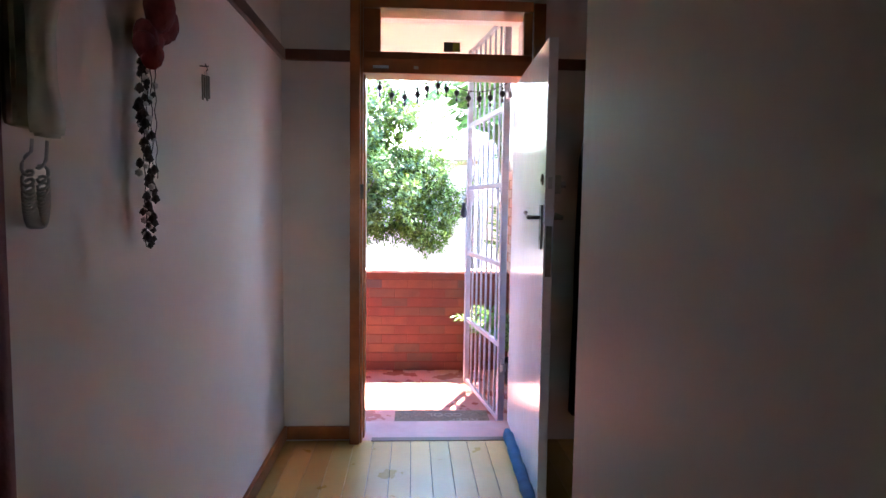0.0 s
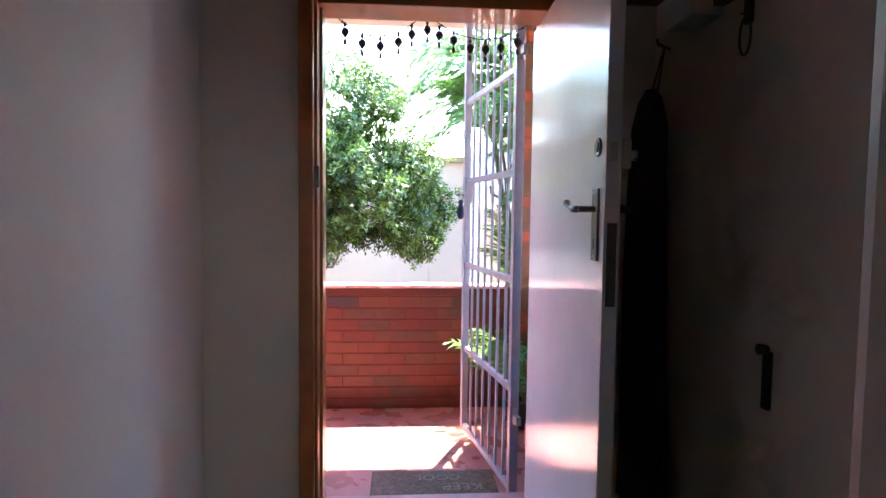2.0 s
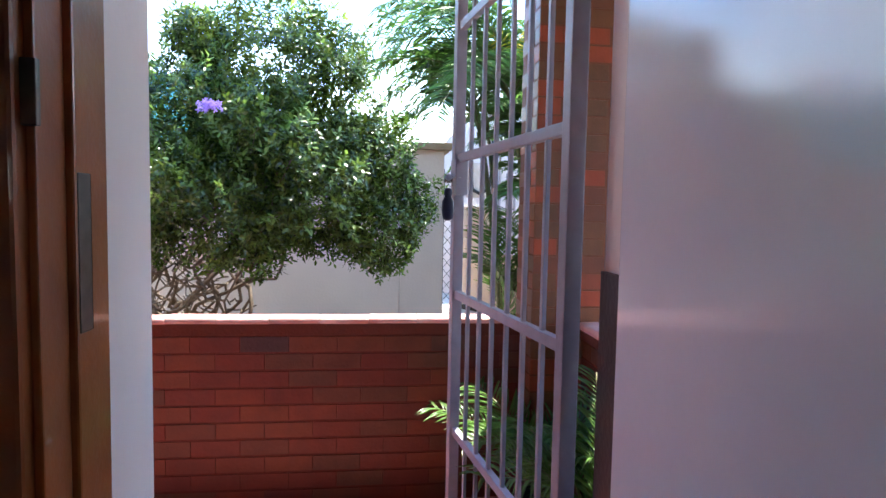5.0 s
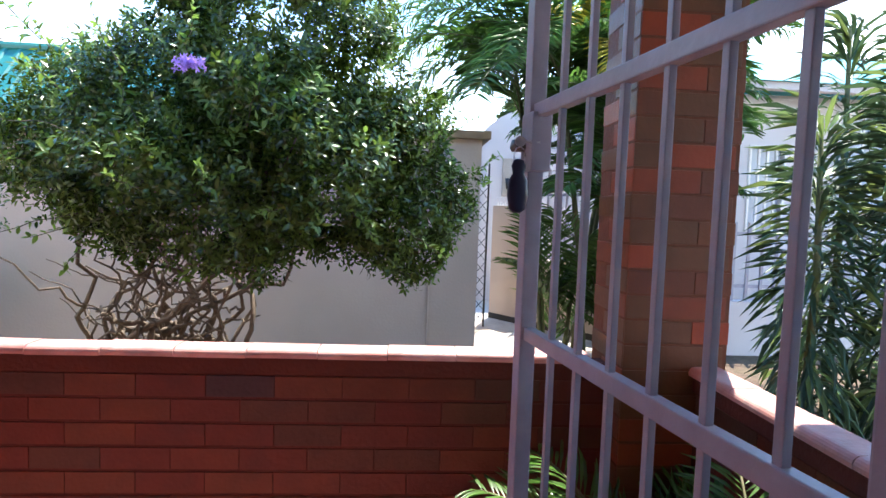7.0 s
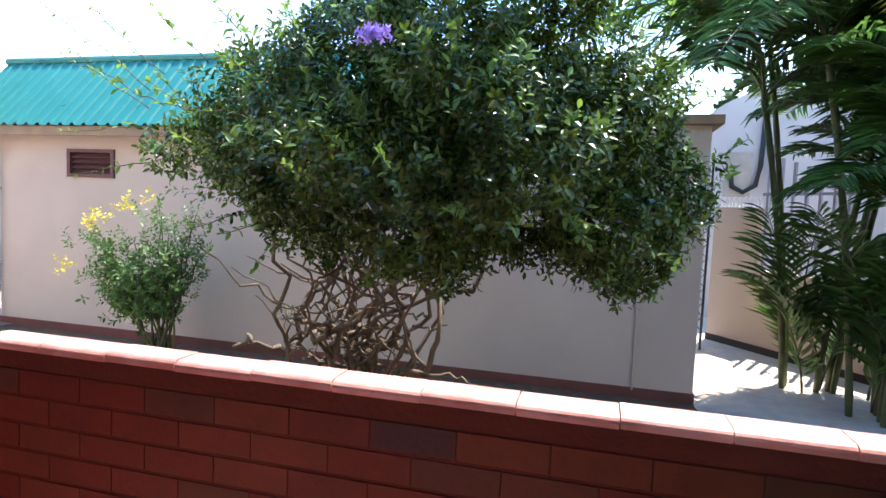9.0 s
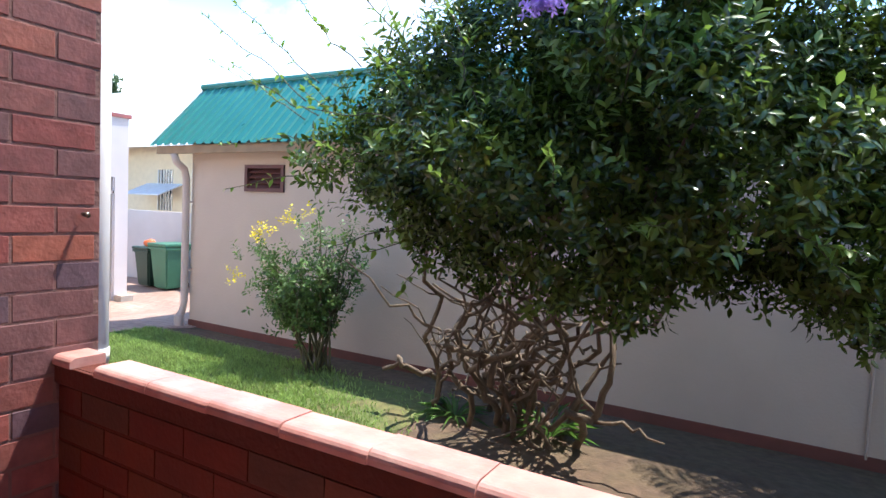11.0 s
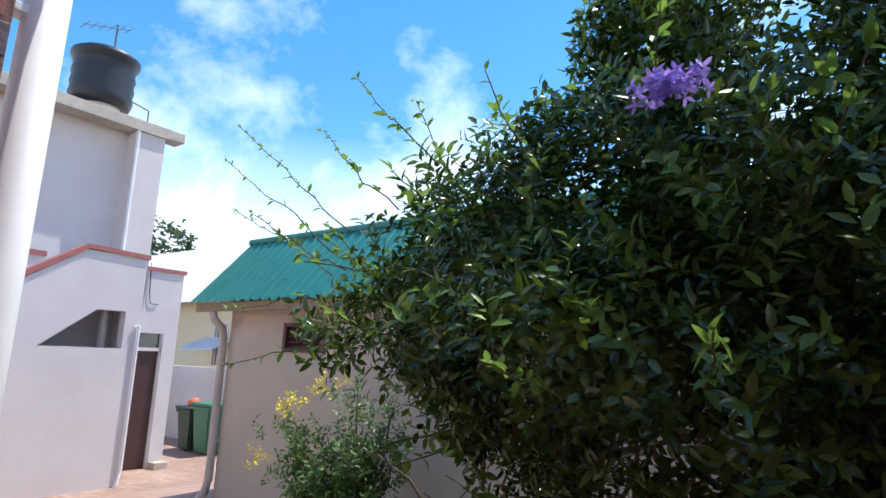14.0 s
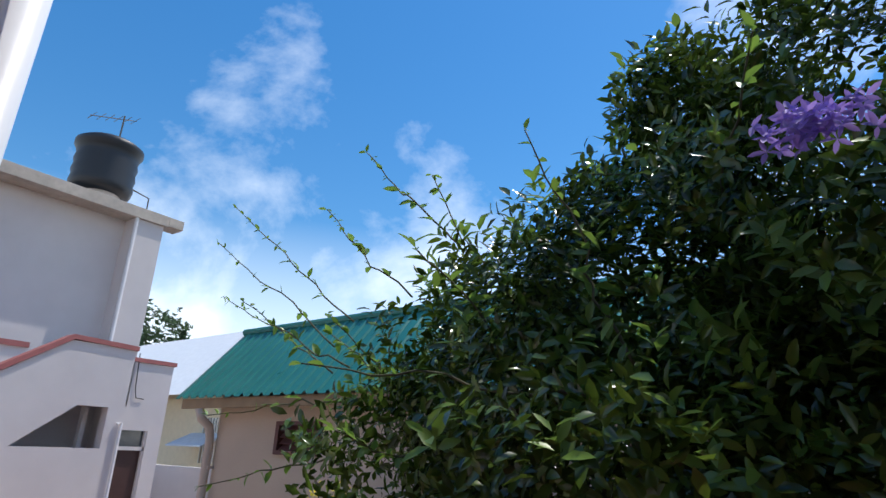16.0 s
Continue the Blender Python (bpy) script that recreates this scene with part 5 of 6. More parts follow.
def crown_points(lobes, clusters, rb, fill=0.55, lump=0.24, lump_scale=3.0, gaps=-0.27, core=0.0, hem=None):
    """Points near the surface of a union of uneven lobes, with the way out."""
    vol = np.array([r[0] * r[1] * r[2] for _, r in lobes])
    pick = rb.choice(len(lobes), clusters * 3, p=vol ** 0.67 / (vol ** 0.67).sum())
    d = unit(rb.normal(size=(clusters * 3, 3)))
    c = np.array([l[0] for l in lobes])[pick]
    r = np.array([l[1] for l in lobes])[pick]
    rad = fill + (1 - fill) * rb.uniform(0, 1, clusters * 3) ** 0.6
    lumps = np.array([noise.noise(Vector(c[i] + d[i] * r[i]) * lump_scale) for i in range(len(d))])
    rad = rad * (1 + lump * lumps * 1.6)
    p = c + d * r * rad[:, None]
    # thin out what lies deep inside another lobe
    inside = np.zeros(len(p))
    for lc, lr in lobes:
        q = (p - np.array(lc)) / np.array(lr)
        inside += (np.linalg.norm(q, axis=1) < 0.62)
    gap = np.array([noise.noise(Vector(v) * 2.1 + Vector((7, 3, 1))) for v in p])
    keep = ((inside < 1) | (rb.uniform(0, 1, len(p)) < core)) & (gap > gaps + 0.1 * rb.uniform(-1, 1, len(p)))
    if hem is not None:
        # the foliage thins out towards its lower edge
        low = np.clip((hem - p[:, 2]) / 0.45, 0, 1)
        keep &= (gap * 0.9 + 0.5 + 0.25 * rb.uniform(-1, 1, len(p))) > low * 0.75
    return p[keep][:clusters], d[keep][:clusters]


def whorls(p, d, per, rb, length, width, up=0.45):
    n = len(p)
    axis = unit(d + np.array([0, 0, up]) + rb.normal(size=(n, 3)) * 0.45)
    B, T, N, L, W = [], [], [], [], []
    ref = unit(np.cross(axis, rb.normal(size=(n, 3))))
    ref2 = np.cross(axis, ref)
    for k in range(per):
        a = 2.4 * k + rb.uniform(-0.5, 0.5, n)
        spread = rb.uniform(0.5, 1.3, n)[:, None]
        side = ref * np.cos(a)[:, None] + ref2 * np.sin(a)[:, None]
        t = unit(axis * (0.75 - 0.05 * k) + side * spread)
        off = -axis * (0.012 * k) + side * 0.004
        B.append(p + off), T.append(t)
        N.append(unit(axis * 0.8 - t * 0.2 + rb.normal(size=(n, 3)) * 0.2))
        ll = rb.uniform(*length, n)
        L.append(ll), W.append(ll * rb.uniform(*width, n))
    return [np.concatenate(x) for x in (B, T, N, L, W)]


def wander(a, b, steps, rb, amount, rise=0.0):
    a, b = np.array(a, float), np.array(b, float)
    pts, off = [], np.zeros(3)
    for k in range(steps + 1):
        f = k / steps
        off = off * 0.75 + rb.normal(size=3) * amount
        pts.append(tuple(a + (b - a) * f + off * math.sin(math.pi * min(1, f * 1.15)) + np.array([0, 0, rise * math.sin(math.pi * f)])))
    return pts


# the large flowering shrub
rb = np.random.RandomState(21)
shrub = tagged(empty("flowering_shrub"), "large dark green leafy shrub with bare twisted stems below", "shrub")
LOBES = [((-0.56, 7.10, 2.16), (0.74, 0.74, 0.80)), ((-1.56, 7.05, 1.58), (0.82, 0.78, 0.60)), ((-0.40, 7.05, 1.50), (0.82, 0.80, 0.72)),
         ((0.20, 7.25, 1.30), (0.48, 0.52, 0.56)), ((-2.08, 7.12, 1.52), (0.36, 0.42, 0.38)), ((-1.05, 6.95, 1.32), (0.92, 0.75, 0.56)),
         ((-0.22, 7.30, 2.06), (0.46, 0.60, 0.52)), ((-1.25, 7.15, 1.98), (0.55, 0.60, 0.45)), ((-1.18, 7.10, 2.55), (0.26, 0.30, 0.24))]
p, d = crown_points(LOBES, 9800, rb, fill=0.45, gaps=-0.25, core=0.25, hem=1.15)
B, T, N, L, W = whorls(p, d, 9, rb, (0.030, 0.058), (0.34, 0.44))
o = new("crown", leaf_mesh("crown", B, T, N, L, W, M_leaf, 0.22))
o.parent = shrub
p2, d2 = crown_points(LOBES, 640, np.random.RandomState(5), fill=0.95, lump=0.2)
high = p2[:, 2] > 1.45
p2, d2 = p2[high], d2[high]
B, T, N, L, W = whorls(p2 + d2 * 0.03, d2, 7, np.random.RandomState(6), (0.036, 0.066), (0.34, 0.44), 0.9)
o = new("new_growth", leaf_mesh("new_growth", B, T, N, L, W, M_leaf_pale, 0.15))
tagged(o, "paler green new leaves").parent = shrub
rs = np.random.RandomState(3)
for k in range(22):
    bx = rs.choice([-2.35, -2.1, -1.65, -1.5, -1.35]) + rs.normal() * 0.07
    base_pt = (bx, 8.15 + rs.normal() * 0.10, GROUND_Z - 0.16)
    tx = bx + rs.uniform(-0.2, 1.2)
    mid = (bx + 0.1 + rs.normal() * 0.25, 7.8 + rs.normal() * 0.2, 0.10 + rs.uniform(0, 0.40))
    top = (min(0.1, max(-1.9, tx)), 7.25 + rs.normal() * 0.3, rs.uniform(0.9, 1.7))
    r0 = rs.uniform(0.013, 0.031)
    pts = wander(base_pt, mid, 9, rs, 0.055) + wander(mid, top, 12, rs, 0.06)[1:]
    stem = bmesh.new()
    tube(pts, [r0 * (1 - 0.65 * i / len(pts)) for i in range(len(pts))], 7, stem)
    for j in range(4):
        i0 = rs.randint(5, len(pts) - 4)
        q = np.array(pts[i0])
        end = q + np.array([rs.uniform(-0.5, 0.5), rs.uniform(-0.45, 0.2), rs.uniform(-0.05, 0.5)])
        sub_ = wander(q, end, 8, rs, 0.03)
        tube(sub_, [r0 * 0.5 * (1 - 0.6 * i / len(sub_)) for i in range(len(sub_))], 6, stem)
    part("stem", stem, M_bark, shrub, "pale twisted bare stem", True)
for k in range(9):
    a = (-2.3 + 0.13 * k, 8.0 + rs.normal() * 0.15, -0.05 + rs.uniform(0, 0.25))
    b_ = (a[0] + rs.choice([-0.4, 1]) * rs.uniform(0.4, 0.9), a[1] - rs.uniform(0, 0.4), a[2] + rs.uniform(0.0, 0.3))
    pts = wander(a, b_, 12, rs, 0.04, 0.08)
    part("stem", tube(pts, [0.026 * (1 - 0.5 * i / 13) for i in range(13)], 7), M_bark, shrub, "pale twisted bare stem", True)
tb, tt, tn, tl = [], [], [], []
for tip, root in (((-2.36, 6.75, 2.60), (-1.95, 6.85, 2.15)), ((-3.30, 6.80, 2.58), (-2.55, 6.95, 1.95)), ((-3.42, 6.80, 2.42), (-2.65, 6.95, 1.85)),
                  ((-1.42, 6.35, 2.20), (-1.22, 6.45, 1.62)), ((-2.62, 6.8, 2.42), (-2.2, 6.9, 2.0)), ((-3.05, 6.75, 2.05), (-2.5, 6.9, 1.75)),
                  ((-2.95, 6.6, 1.55), (-2.3, 6.8, 1.62)), ((-2.85, 6.55, 1.30), (-2.2, 6.8, 1.45)), ((-1.85, 6.1, 1.62), (-1.2, 6.5, 1.55)), ((-3.6, 7.0, 2.2), (-2.7, 7.0, 1.75))):
    pts = wander(root, tip, 14, rs, 0.012)
    part("shoot", tube(pts, [0.0042 * (1 - 0.6 * i / 15) for i in range(15)], 5), M_twig, shrub, "thin bare shoot", True)
    for i in range(3, 15):
        if rs.uniform() < 0.8:
            for s_ in (-1, 1):
                tb.append(pts[i])
                dd = np.array(tip) - np.array(root)
                tt.append(dd / np.linalg.norm(dd) * 0.7 + rs.normal(size=3) * 0.7)
                tn.append((rs.normal() * 0.3, rs.normal() * 0.3, 1.0))
                tl.append(rs.uniform(0.03, 0.062) * (1.1 if i < 9 else 0.7))
pw_, dw_ = crown_points(LOBES, 90, np.random.RandomState(77), fill=0.97, lump=0.2)
for q, w_ in zip(pw_, dw_):
    if q[2] < 1.0 or q[2] > 2.2:
        continue
    tip = q + w_ * rs.uniform(0.12, 0.30) + np.array([0, 0, rs.uniform(0.0, 0.16)])
    pts = wander(q - w_ * 0.1, tip, 8, rs, 0.008)
    part("shoot", tube(pts, [0.0035 * (1 - 0.5 * i / 9) for i in range(9)], 4), M_twig, shrub, "thin leafy shoot", True)
    for i in range(2, 9):
        for s_ in (-1, 1, 0):
            tb.append(pts[i])
            tt.append(w_ * 0.5 + rs.normal(size=3) * 0.75 + np.array([0, 0, 0.2]))
            tn.append((rs.normal() * 0.3, rs.normal() * 0.3, 1.0))
            tl.append(rs.uniform(0.03, 0.06))
tl = np.array(tl)
o = new("shoot_leaves", leaf_mesh("shoot_leaves", np.array(tb), np.array(tt), np.array(tn), tl, tl * 0.45, M_leaf_pale, 0.2))
o.parent = shrub


def blossom(name, centre, size, count, material, seed, label, stretch=(1.6, 0.6, 0.8)):
    rf = np.random.RandomState(seed)
    c = np.array(centre) + rf.normal(size=(count, 3)) * np.array(stretch) * size * 0.32
    B, T, N = [], [], []
    for k in range(5):
        a = 2 * math.pi * k / 5
        ax = unit(rf.normal(size=(count, 3)) * 0.5 + np.array([-0.1, -1.0, 0.3]))
        r1 = unit(np.cross(ax, np.tile([0, 0, 1.0], (count, 1)) + 0.01))
        r2 = np.cross(ax, r1)
        B.append(c), T.append(r1 * math.cos(a) + r2 * math.sin(a) + ax * 0.25), N.append(ax)
    B, T, N = np.concatenate(B), np.concatenate(T), np.concatenate(N)
    ll = rf.uniform(0.7, 1.1, len(B)) * 0.023
    o = new(name, leaf_mesh(name, B, T, N, ll, ll * 0.36, material, 0.1))
    tagged(o, label).parent = shrub
    return o


blossom("blossom", (-0.838, 6.08, 1.885), 0.062, 54, M_flower, 3, "violet star-shaped flower spray")

# long pale leaves at the tips of new sprigs
for at, seed in (((-0.02, 6.68, 1.61), 51), ((-0.07, 6.70, 1.36), 52), ((-1.30, 6.36, 1.56), 53), ((-1.05, 6.40, 1.68), 54), ((-2.05, 6.85, 2.22), 55), ((-0.45, 6.42, 1.80), 56)):
    rn = np.random.RandomState(seed)
    B, T, N, L, W = whorls(np.array([at]), np.array([[0.3 * rn.normal(), -0.8, 0.4]]), 7, rn, (0.08, 0.125), (0.26, 0.34))
    o = new("new_sprig", leaf_mesh("new_sprig", B, T, N, L, W, M_leaf_pale, 0.3))
    tagged(o, "long pale green new leaves").parent = shrub

# yellow-flowering shrub
rb = np.random.RandomState(8)
ys_ = tagged(empty("yellow_shrub"), "small open shrub with fine leaves and yellow flowers", "shrub")
tips = []
for k in range(24):
    a = rb.uniform(0, 2 * math.pi)
    tip = (-3.84 + rb.uniform(-0.58, 0.50), 8.28 + rb.uniform(-0.30, 0.30), rb.uniform(0.30, 1.12))
    pts = wander((-3.72 + rb.normal() * 0.06, 8.33 + rb.normal() * 0.05, GROUND_Z - 0.02), tip, 10, rb, 0.018, 0.10)
    part("stem", tube(pts, [0.011 * (1 - 0.7 * i / 11) for i in range(11)], 5), M_twig, ys_, "", True)
    tips += pts[4:]
tips = np.array(tips)
c = tips[rb.randint(0, len(tips), 1000)] + rb.normal(size=(1000, 3)) * np.array([0.085, 0.07, 0.07])
B, T, N, L, W = whorls(c, unit(c - np.array([-3.9, 8.3, 0.3])), 7, rb, (0.03, 0.058), (0.36, 0.5))
o = new("foliage", leaf_mesh("foliage", B, T, N, L, W, M_leaf_shrub, 0.2))
o.parent = ys_
for i_, (cc, cnt) in enumerate((((-4.42, 8.1, 0.95), 16), ((-4.05, 8.1, 1.16), 10), ((-4.75, 8.12, 0.58), 9), ((-4.28, 8.08, 1.05), 8), ((-3.85, 8.1, 1.2), 6))):
    rf = np.random.RandomState(40 + i_)
    cpt = np.array(cc) + np.array([0.14, 0, 0]) + rf.normal(size=(cnt, 3)) * 0.045
    B, T, N, L, W = whorls(cpt, np.tile([0, -0.5, 0.8], (cnt, 1)), 5, rf, (0.022, 0.032), (0.6, 0.8))
    o = new("blossom", leaf_mesh("blossom", B, T, N, L, W, M_yellow, 0.1))
    tagged(o, "bright yellow flowers").parent = ys_


def strap_plant(name, centre, count, length, width, material, seed, label, category, rise=0.9, height=0.0):
    rf = np.random.RandomState(seed)
    a = rf.uniform(0, 2 * math.pi, count)
    h = rf.uniform(0, 1, count) * height
    B = np.array(centre) + np.stack([0.02 * np.cos(a), 0.02 * np.sin(a), h], 1)
    T = np.stack([np.cos(a), np.sin(a), rf.uniform(0.3, 1.2, count) * rise], 1)
    N = np.tile([0.01, 0.0, 1.0], (count, 1)) + rf.normal(size=(count, 3)) * 0.1
    ll = rf.uniform(0.7, 1.1, count) * length
    o = new(name, leaf_mesh(name, B, T, N, ll, np.full(count, width), material, 0.45))
    return tagged(o, label, category)


strap_plant("strap_leaf_plant", (-2.12, 8.03, GROUND_Z), 46, 0.26, 0.018, M_palm, 2, "low clump of bright green strap leaves", "plant")
strap_plant("strap_leaf_plant", (-1.42, 8.10, GROUND_Z), 40, 0.34, 0.018, M_palm, 9, "low clump of bright green strap leaves", "plant", 1.6)


def fronds(specs, leaflet, pairs, wid, material, name, parent, rachis_material, seed):
    """specs: (base, azimuth, first elevation, length, bend)."""
    rf = np.random.RandomState(seed)
    for base_pt, az, el, length, bend in specs:
        B, T, N, L = [], [], [], []
        pts, q, e = [], np.array(base_pt, float), el
        steps = 14
        h = np.array([math.cos(az), math.sin(az), 0])
        for k in range(steps + 1):
            pts.append(q.copy())
            q = q + (h * math.cos(e) + np.array([0, 0, 1]) * math.sin(e)) * length / steps
            e -= bend / steps
        side = np.cross(h, [0, 0, 1])
        for k in range(pairs):
            f = 0.14 + 0.86 * (k + 0.5) / pairs
            i = min(int(f * steps), steps - 1)
            g = f * steps - i
            c = pts[i] * (1 - g) + pts[i + 1] * g
            fw = pts[i + 1] - pts[i]
            fw = fw / np.linalg.norm(fw)
            up = np.cross(side, fw)
            ll = leaflet * (0.45 + 0.75 * math.sin(math.pi * min(1, 0.12 + f * 0.85)))
            for s in (-1, 1):
                B.append(c)
                T.append(fw * 0.75 + side * s * 0.85 + up * 0.28 + rf.normal(size=3) * 0.10)
                N.append(up + side * s * -0.35)
                L.append(ll * rf.uniform(0.85, 1.1))
        L = np.array(L)
        o = new(name, leaf_mesh(name, np.array(B), np.array(T), np.array(N), L, np.full(len(L), wid), material, 0.35))
        o.parent = parent
        part("rachis", tube([tuple(v) for v in pts], [0.009 * (1 - 0.8 * i / steps) + 0.0015 for i in range(steps + 1)], 5), rachis_material, o, "", True)


# cane palms by the passage
rf = random.Random(17)
for (px, py, n, hlo, hhi, seed) in ((2.22, 8.95, 9, 1.5, 2.9, 31), (2.75, 9.25, 8, 2.0, 3.4, 32), (1.95, 9.6, 6, 2.4, 3.4, 33)):
    palm = tagged(empty("cane_palm"), "clump of slender green palm canes with feathery fronds", "palm", "palms by the passage")
    specs = []
    for k in range(n):
        a = rf.uniform(0, 6.283)
        r0 = rf.uniform(0.03, 0.22)
        h_ = rf.uniform(hlo, hhi)
        b0 = Vector((px + r0 * math.cos(a), py + r0 * math.sin(a), GROUND_Z - 0.02))
        t0 = b0 + Vector((math.cos(a) * 0.28 * h_ / 2, math.sin(a) * 0.28 * h_ / 2, h_))
        pts = [tuple(b0.lerp(t0, f) + Vector((math.cos(a), math.sin(a), 0)) * 0.10 * f * (1 - f) * -2) for f in np.linspace(0, 1, 14)]
        part("cane", tube(pts, [0.024 + (0.005 if i % 2 else 0) for i in range(14)], 8), M_cane, palm, "", True)
        for j in range(6):
            specs.append((tuple(t0), a + 1.05 * j + rf.uniform(-0.3, 0.3), rf.uniform(0.7, 1.35), rf.uniform(0.8, 1.25), rf.uniform(1.1, 1.7)))
    for j in range(9):
        specs.append(((px + rf.uniform(-0.2, 0.2), py + rf.uniform(-0.2, 0.1), GROUND_Z + rf.uniform(0, 0.5)), rf.uniform(3.4, 6.8), rf.uniform(1.2, 1.5), rf.uniform(0.8, 1.5), rf.uniform(0.5, 1.0)))
    if seed == 33:
        # long fronds that lean out over the garden
        for j in range(22):
            specs.append(((px - 0.15, py - 0.2, rf.uniform(2.4, 3.7)), rf.uniform(2.6, 4.3), rf.uniform(0.3, 1.1), rf.uniform(1.5, 2.3), rf.uniform(1.0, 1.8)))
    fronds(specs, 0.36, 36, 0.024, M_palm, "frond", palm, M_cane, seed)
    yel = [(tuple((px, py, hhi - 0.3)), rf.uniform(3.4, 5.4), 0.9, 1.1, 2.2) for _ in range(2)]
    fronds(yel, 0.30, 30, 0.02, M_palm_yellow, "old_frond", palm, M_cane, seed + 50)

# young palms in pots on the porch
for (px, py, r, h_, seed, lab, m_) in ((0.93, 4.86, 0.13, 0.20, 61, "young palm in a black plastic pot on the porch", M_black), (0.99, 4.38, 0.15, 0.24, 62, "young palm in a pale clay pot on the porch", M_terracotta)):
    pot = tagged(empty("potted_palm"), lab, "potted plant", "pots on the porch")
    part("pot", lathe([(r * 0.72, 0), (r * 0.95, h_ * 0.9), (r * 1.05, h_ * 0.9), (r * 1.05, h_), (r * 0.9, h_), (r * 0.86, h_ * 0.85)], (px, py, PORCH_Z), 24), m_, pot, "", True)
    rf2 = random.Random(seed)
    specs = [((px, py, PORCH_Z + h_ * 0.8), 2.0 * math.pi * k / 9 + rf2.uniform(-0.2, 0.2), rf2.uniform(1.1, 1.45), rf2.uniform(0.48, 0.76), rf2.uniform(0.9, 1.6)) for k in range(11)]
    fronds(specs, 0.20, 30, 0.013, M_palm, "frond", pot, M_cane, seed)

# strap-leaved dracaenas beyond the side wall
for (dx, dy, h_, seed) in ((2.85, 6.85, 1.85, 71), (3.35, 6.75, 2.2, 72), (3.5, 7.5, 2.75, 73), (3.9, 7.2, 2.4, 74)):
    dr_ = tagged(empty("dracaena"), "tall dark plant with drooping striped strap leaves", "plant", "dracaenas beyond the porch")
    part("stem", tube([(dx, dy, GROUND_Z - 0.02), (dx + 0.04, dy + 0.02, h_ * 0.5), (dx - 0.02, dy, h_)], [0.03, 0.025, 0.015], 8), M_cane, dr_, "", True)
    rd = np.random.RandomState(seed)
    n = 330
    f = rd.uniform(0, 1, n)
    a = rd.uniform(0, 2 * math.pi, n)
    z = GROUND_Z + 0.1 + f * (h_ - GROUND_Z - 0.1)
    B = np.stack([dx + 0.02 * np.cos(a), dy + 0.02 * np.sin(a), z], 1)
    T = np.stack([np.cos(a), np.sin(a), -0.25 + 1.35 * f ** 2 + rd.uniform(-0.45, 0.5, n)], 1)
    N = np.array([0.02, 0.01, 1.0]) + rd.normal(size=(n, 3)) * 0.25
    ll = rd.uniform(0.26, 0.46, n)
    for sel, m_, nm in ((rd.uniform(0, 1, n) < 0.75, M_dracaena, "leaves"), (None, M_dracaena_pale, "striped_leaves")):
        if sel is not None:
            keep = sel
        else:
            sel = ~keep
        o = new(nm, leaf_mesh(nm, B[sel], T[sel], N[sel], ll[sel], np.full(sel.sum(), 0.034), m_, 0.5))
        o.parent = dr_


# far trees
def far_tree(x, y, z, r, h_, seed, label):
    t_ = tagged(empty("tree"), label, "tree", "trees behind the houses")
    gz = ground_z(x)
    part("trunk", tube([(x, y, gz), (x + 0.1, y, gz + (z - gz) * 0.5), (x, y, z)], [0.22, 0.16, 0.08], 8), M_bark, t_, "", True)
    rt = np.random.RandomState(seed)
    lob = [((x + rt.normal() * r * 0.45, y + rt.normal() * r * 0.3, z + rt.uniform(-0.2, 0.6) * h_), (r * rt.uniform(0.4, 0.65), r * 0.5, h_ * rt.uniform(0.35, 0.6))) for _ in range(7)]
    p, d = crown_points(lob, 900, rt, lump=0.3, lump_scale=0.9)
    B, T, N, L, W = whorls(p, d, 6, rt, (0.16, 0.30), (0.4, 0.6))
    o = new("crown", leaf_mesh("crown", B, T, N, L, W, M_far_leaf, 0.2))
    o.parent = t_


far_tree(8.5, 19.0, 4.2, 3.2, 2.2, 81, "leafy green tree behind the pale house")
far_tree(13.5, 20.0, 4.4, 3.4, 2.2, 82, "leafy green tree behind the pale house")
far_tree(-42.0, 27.5, 7.5, 4.2, 3.2, 83, "dark rounded tree behind the white building")
far_tree(5.0, 17.5, 3.4, 2.0, 2.6, 84, "leafy green tree behind the passage")


# ---- pieces: boards and bricks ----
long_board = board_mesh(2.4, 0.106)
for i in range(-6, 10):
    for k in range(3):
        o = new("floor_board", long_board)
        o.parent = sub
        o.matrix_basis = pose(-0.027 + 0.106 * i, 3.20 - 1.2 - 2.4 * k, 0)


def brick_mesh(length, material, depth=0.05):
    b = box_bm(-length / 2, 0, -0.0375, length / 2, depth, 0.0375, bevel=0.002)
    me = bpy.data.meshes.new("brick")
    b.to_mesh(me)
    b.free()
    me.materials.append(material)
    return me


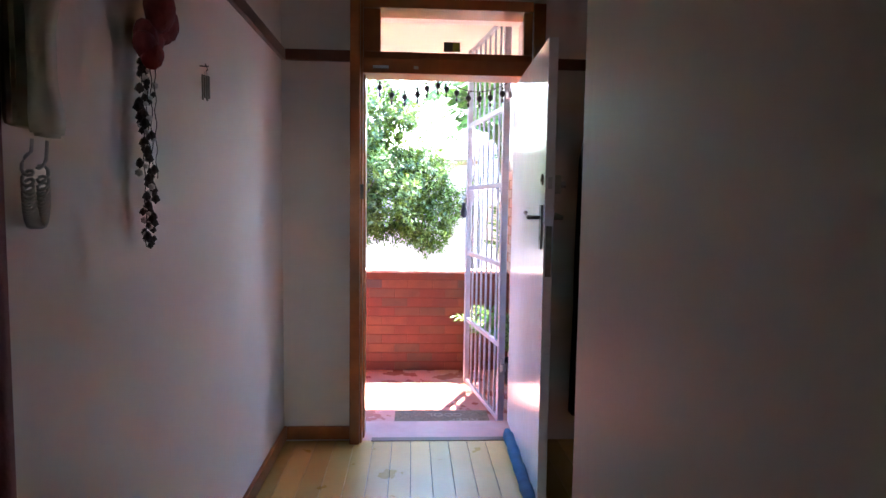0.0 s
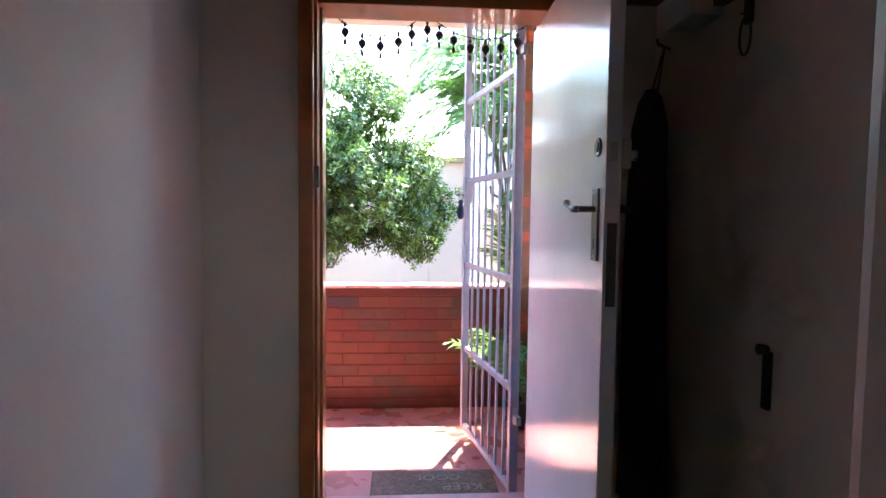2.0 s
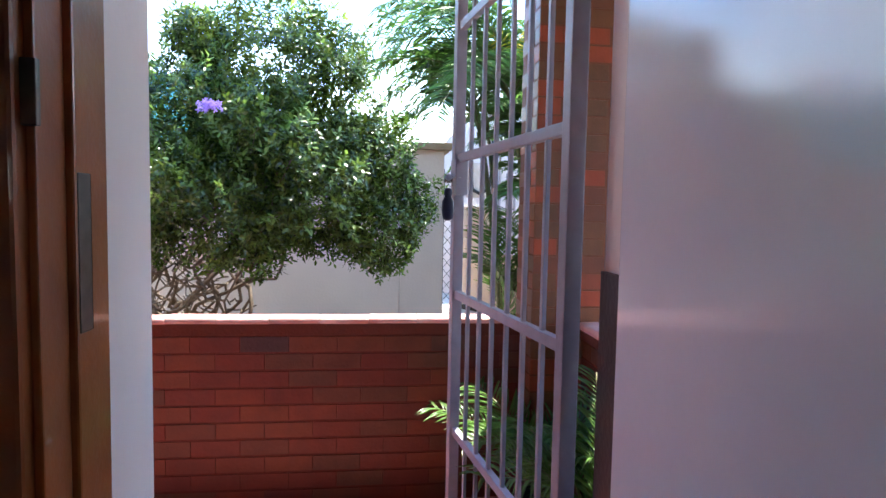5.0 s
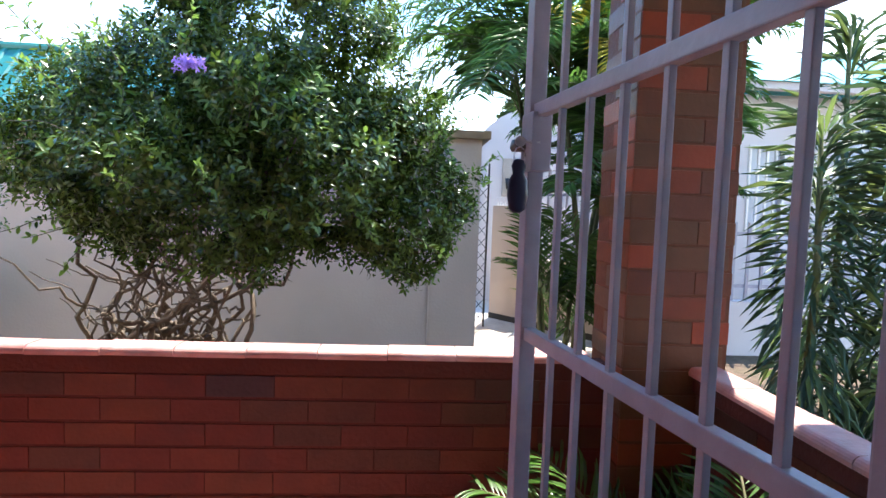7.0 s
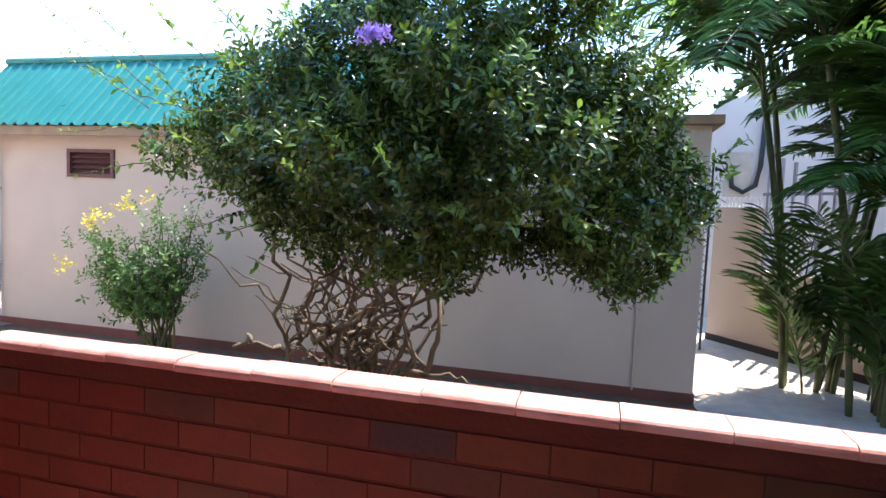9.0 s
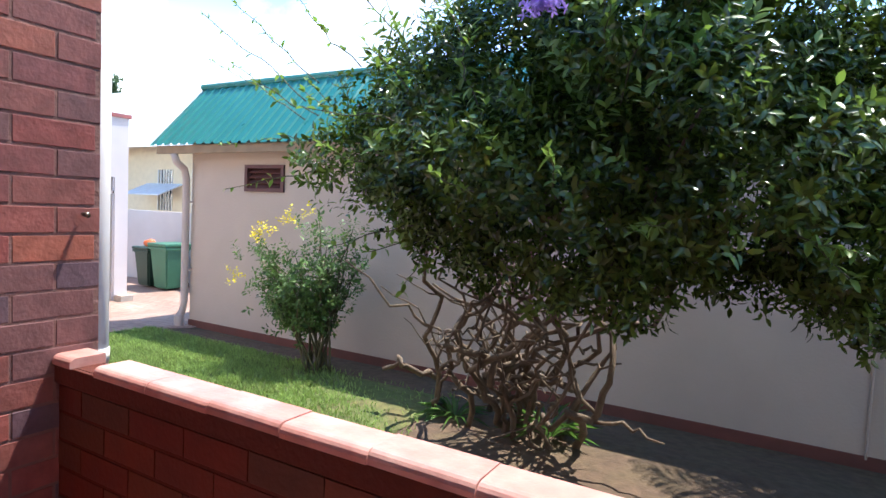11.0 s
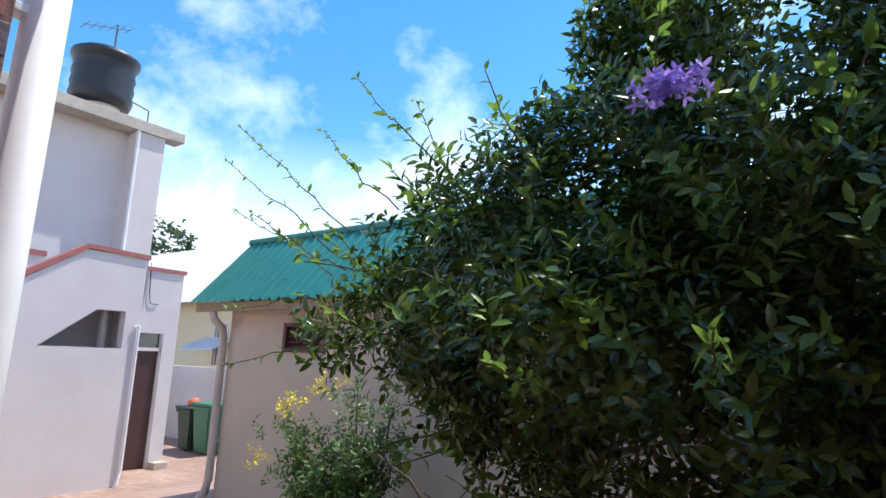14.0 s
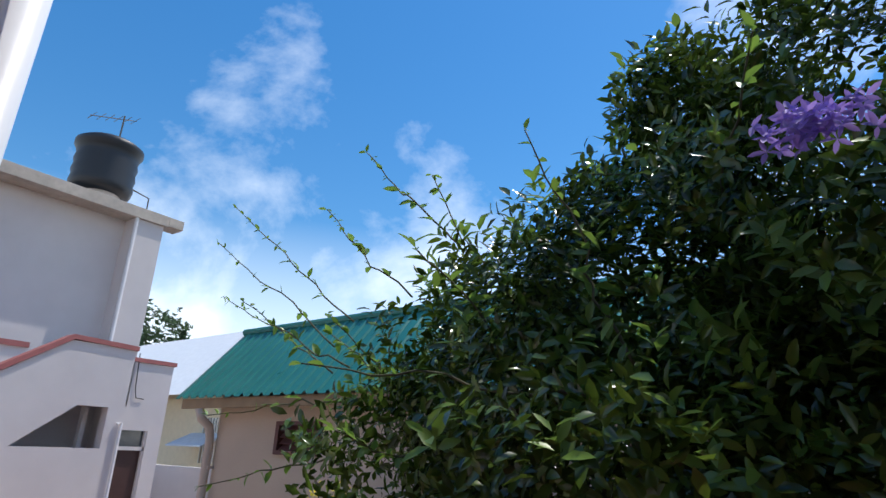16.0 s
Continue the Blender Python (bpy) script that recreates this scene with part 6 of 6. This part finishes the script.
def lay(parent, origin, along, normal_turn, length, courses, material, z0, course=0.0842, module=0.232, offset=0.0, dark=None, seed=1, joint=0.010):
    """Courses of bricks in half bond; origin: the start of the face; along: its direction; pieces stand 4 mm proud."""
    rb = random.Random(seed)
    full, made = brick_mesh(module - joint, material), {}
    for c in range(courses):
        start = -module / 2 * (c % 2) + offset
        a = start
        while a < length - 0.005:
            lo, hi = max(a, 0), min(a + module, length)
            if hi - lo > 0.03:
                size = round(hi - lo - joint, 3)
                if abs(size - (module - joint)) < 0.002:
                    me = full
                else:
                    me = made.setdefault(size, brick_mesh(size, material))
                o = new("brick", me)
                o.parent = parent
                mid = (lo + hi) / 2
                p = Vector(origin) + Vector(along) * mid
                inset = rb.uniform(-0.0008, 0.0008)
                o.matrix_basis = pose(p.x, p.y, z0 + course * (c + 0.5), rb.uniform(-0.15, 0.15), 0, normal_turn + rb.uniform(-0.12, 0.12)) @ Matrix.Translation((0, inset, 0))
                if dark and dark(p, z0 + course * (c + 0.5)):
                    o.data = me.copy()
                    o.data.materials[0] = M_brick_dark
            a += module


lay(parapet, (-2.0, PAR_Y0, 0), (1, 0, 0), 0, 2.92, 10, M_brick, PORCH_Z - 0.004, course=0.0853, offset=0.01,
    dark=lambda p, z: 0.57 < z < 0.66 and abs(p.x + 0.36) < 0.1, seed=2, joint=0.003)
lay(parapet_side, (1.179, 5.13, 0), (0, -1, 0), -90, 1.47, 10, M_brick, PORCH_Z - 0.004, course=0.0853, seed=3, joint=0.003)
lay(pillar, (0.92, 5.13, 0), (1, 0, 0), 0, 0.365, 33, M_brick_pillar, PORCH_Z, seed=4, joint=0.004)
lay(pillar, (0.92, 5.45, 0), (0, -1, 0), -90, 0.32, 33, M_brick_pillar, PORCH_Z, offset=0.116, seed=5)
lay(pillar_left, (-2.0, 5.05, 0), (0, 1, 0), 90, 0.334, 33, M_brick_col, PORCH_Z - 0.05, offset=-0.03, seed=6, joint=0.008)
lay(wall_porch_end, (-2.0, 3.70, 0), (0, 1, 0), 90, 1.34, 33, M_brick_col, PORCH_Z - 0.05, offset=-0.03, seed=8)

paver = bpy.data.meshes.new("paver")
pb_ = box_bm(-0.11, -0.054, -0.03, 0.11, 0.054, 0.014, bevel=0.004)
pb_.to_mesh(paver)
pb_.free()
paver.materials.append(M_paving)
rp = random.Random(9)
for j in range(9):
    for i in range(17):
        x, y = -6.35 + 0.226 * i + (0.113 if j % 2 else 0), 6.98 - 0.113 * j
        o = new("paver", paver)
        o.parent = path_
        o.matrix_basis = pose(x, y, ground_z(x) + rp.uniform(-0.003, 0.003), rp.uniform(-0.6, 0.6), rp.uniform(-0.6, 0.6), rp.uniform(-0.8, 0.8))
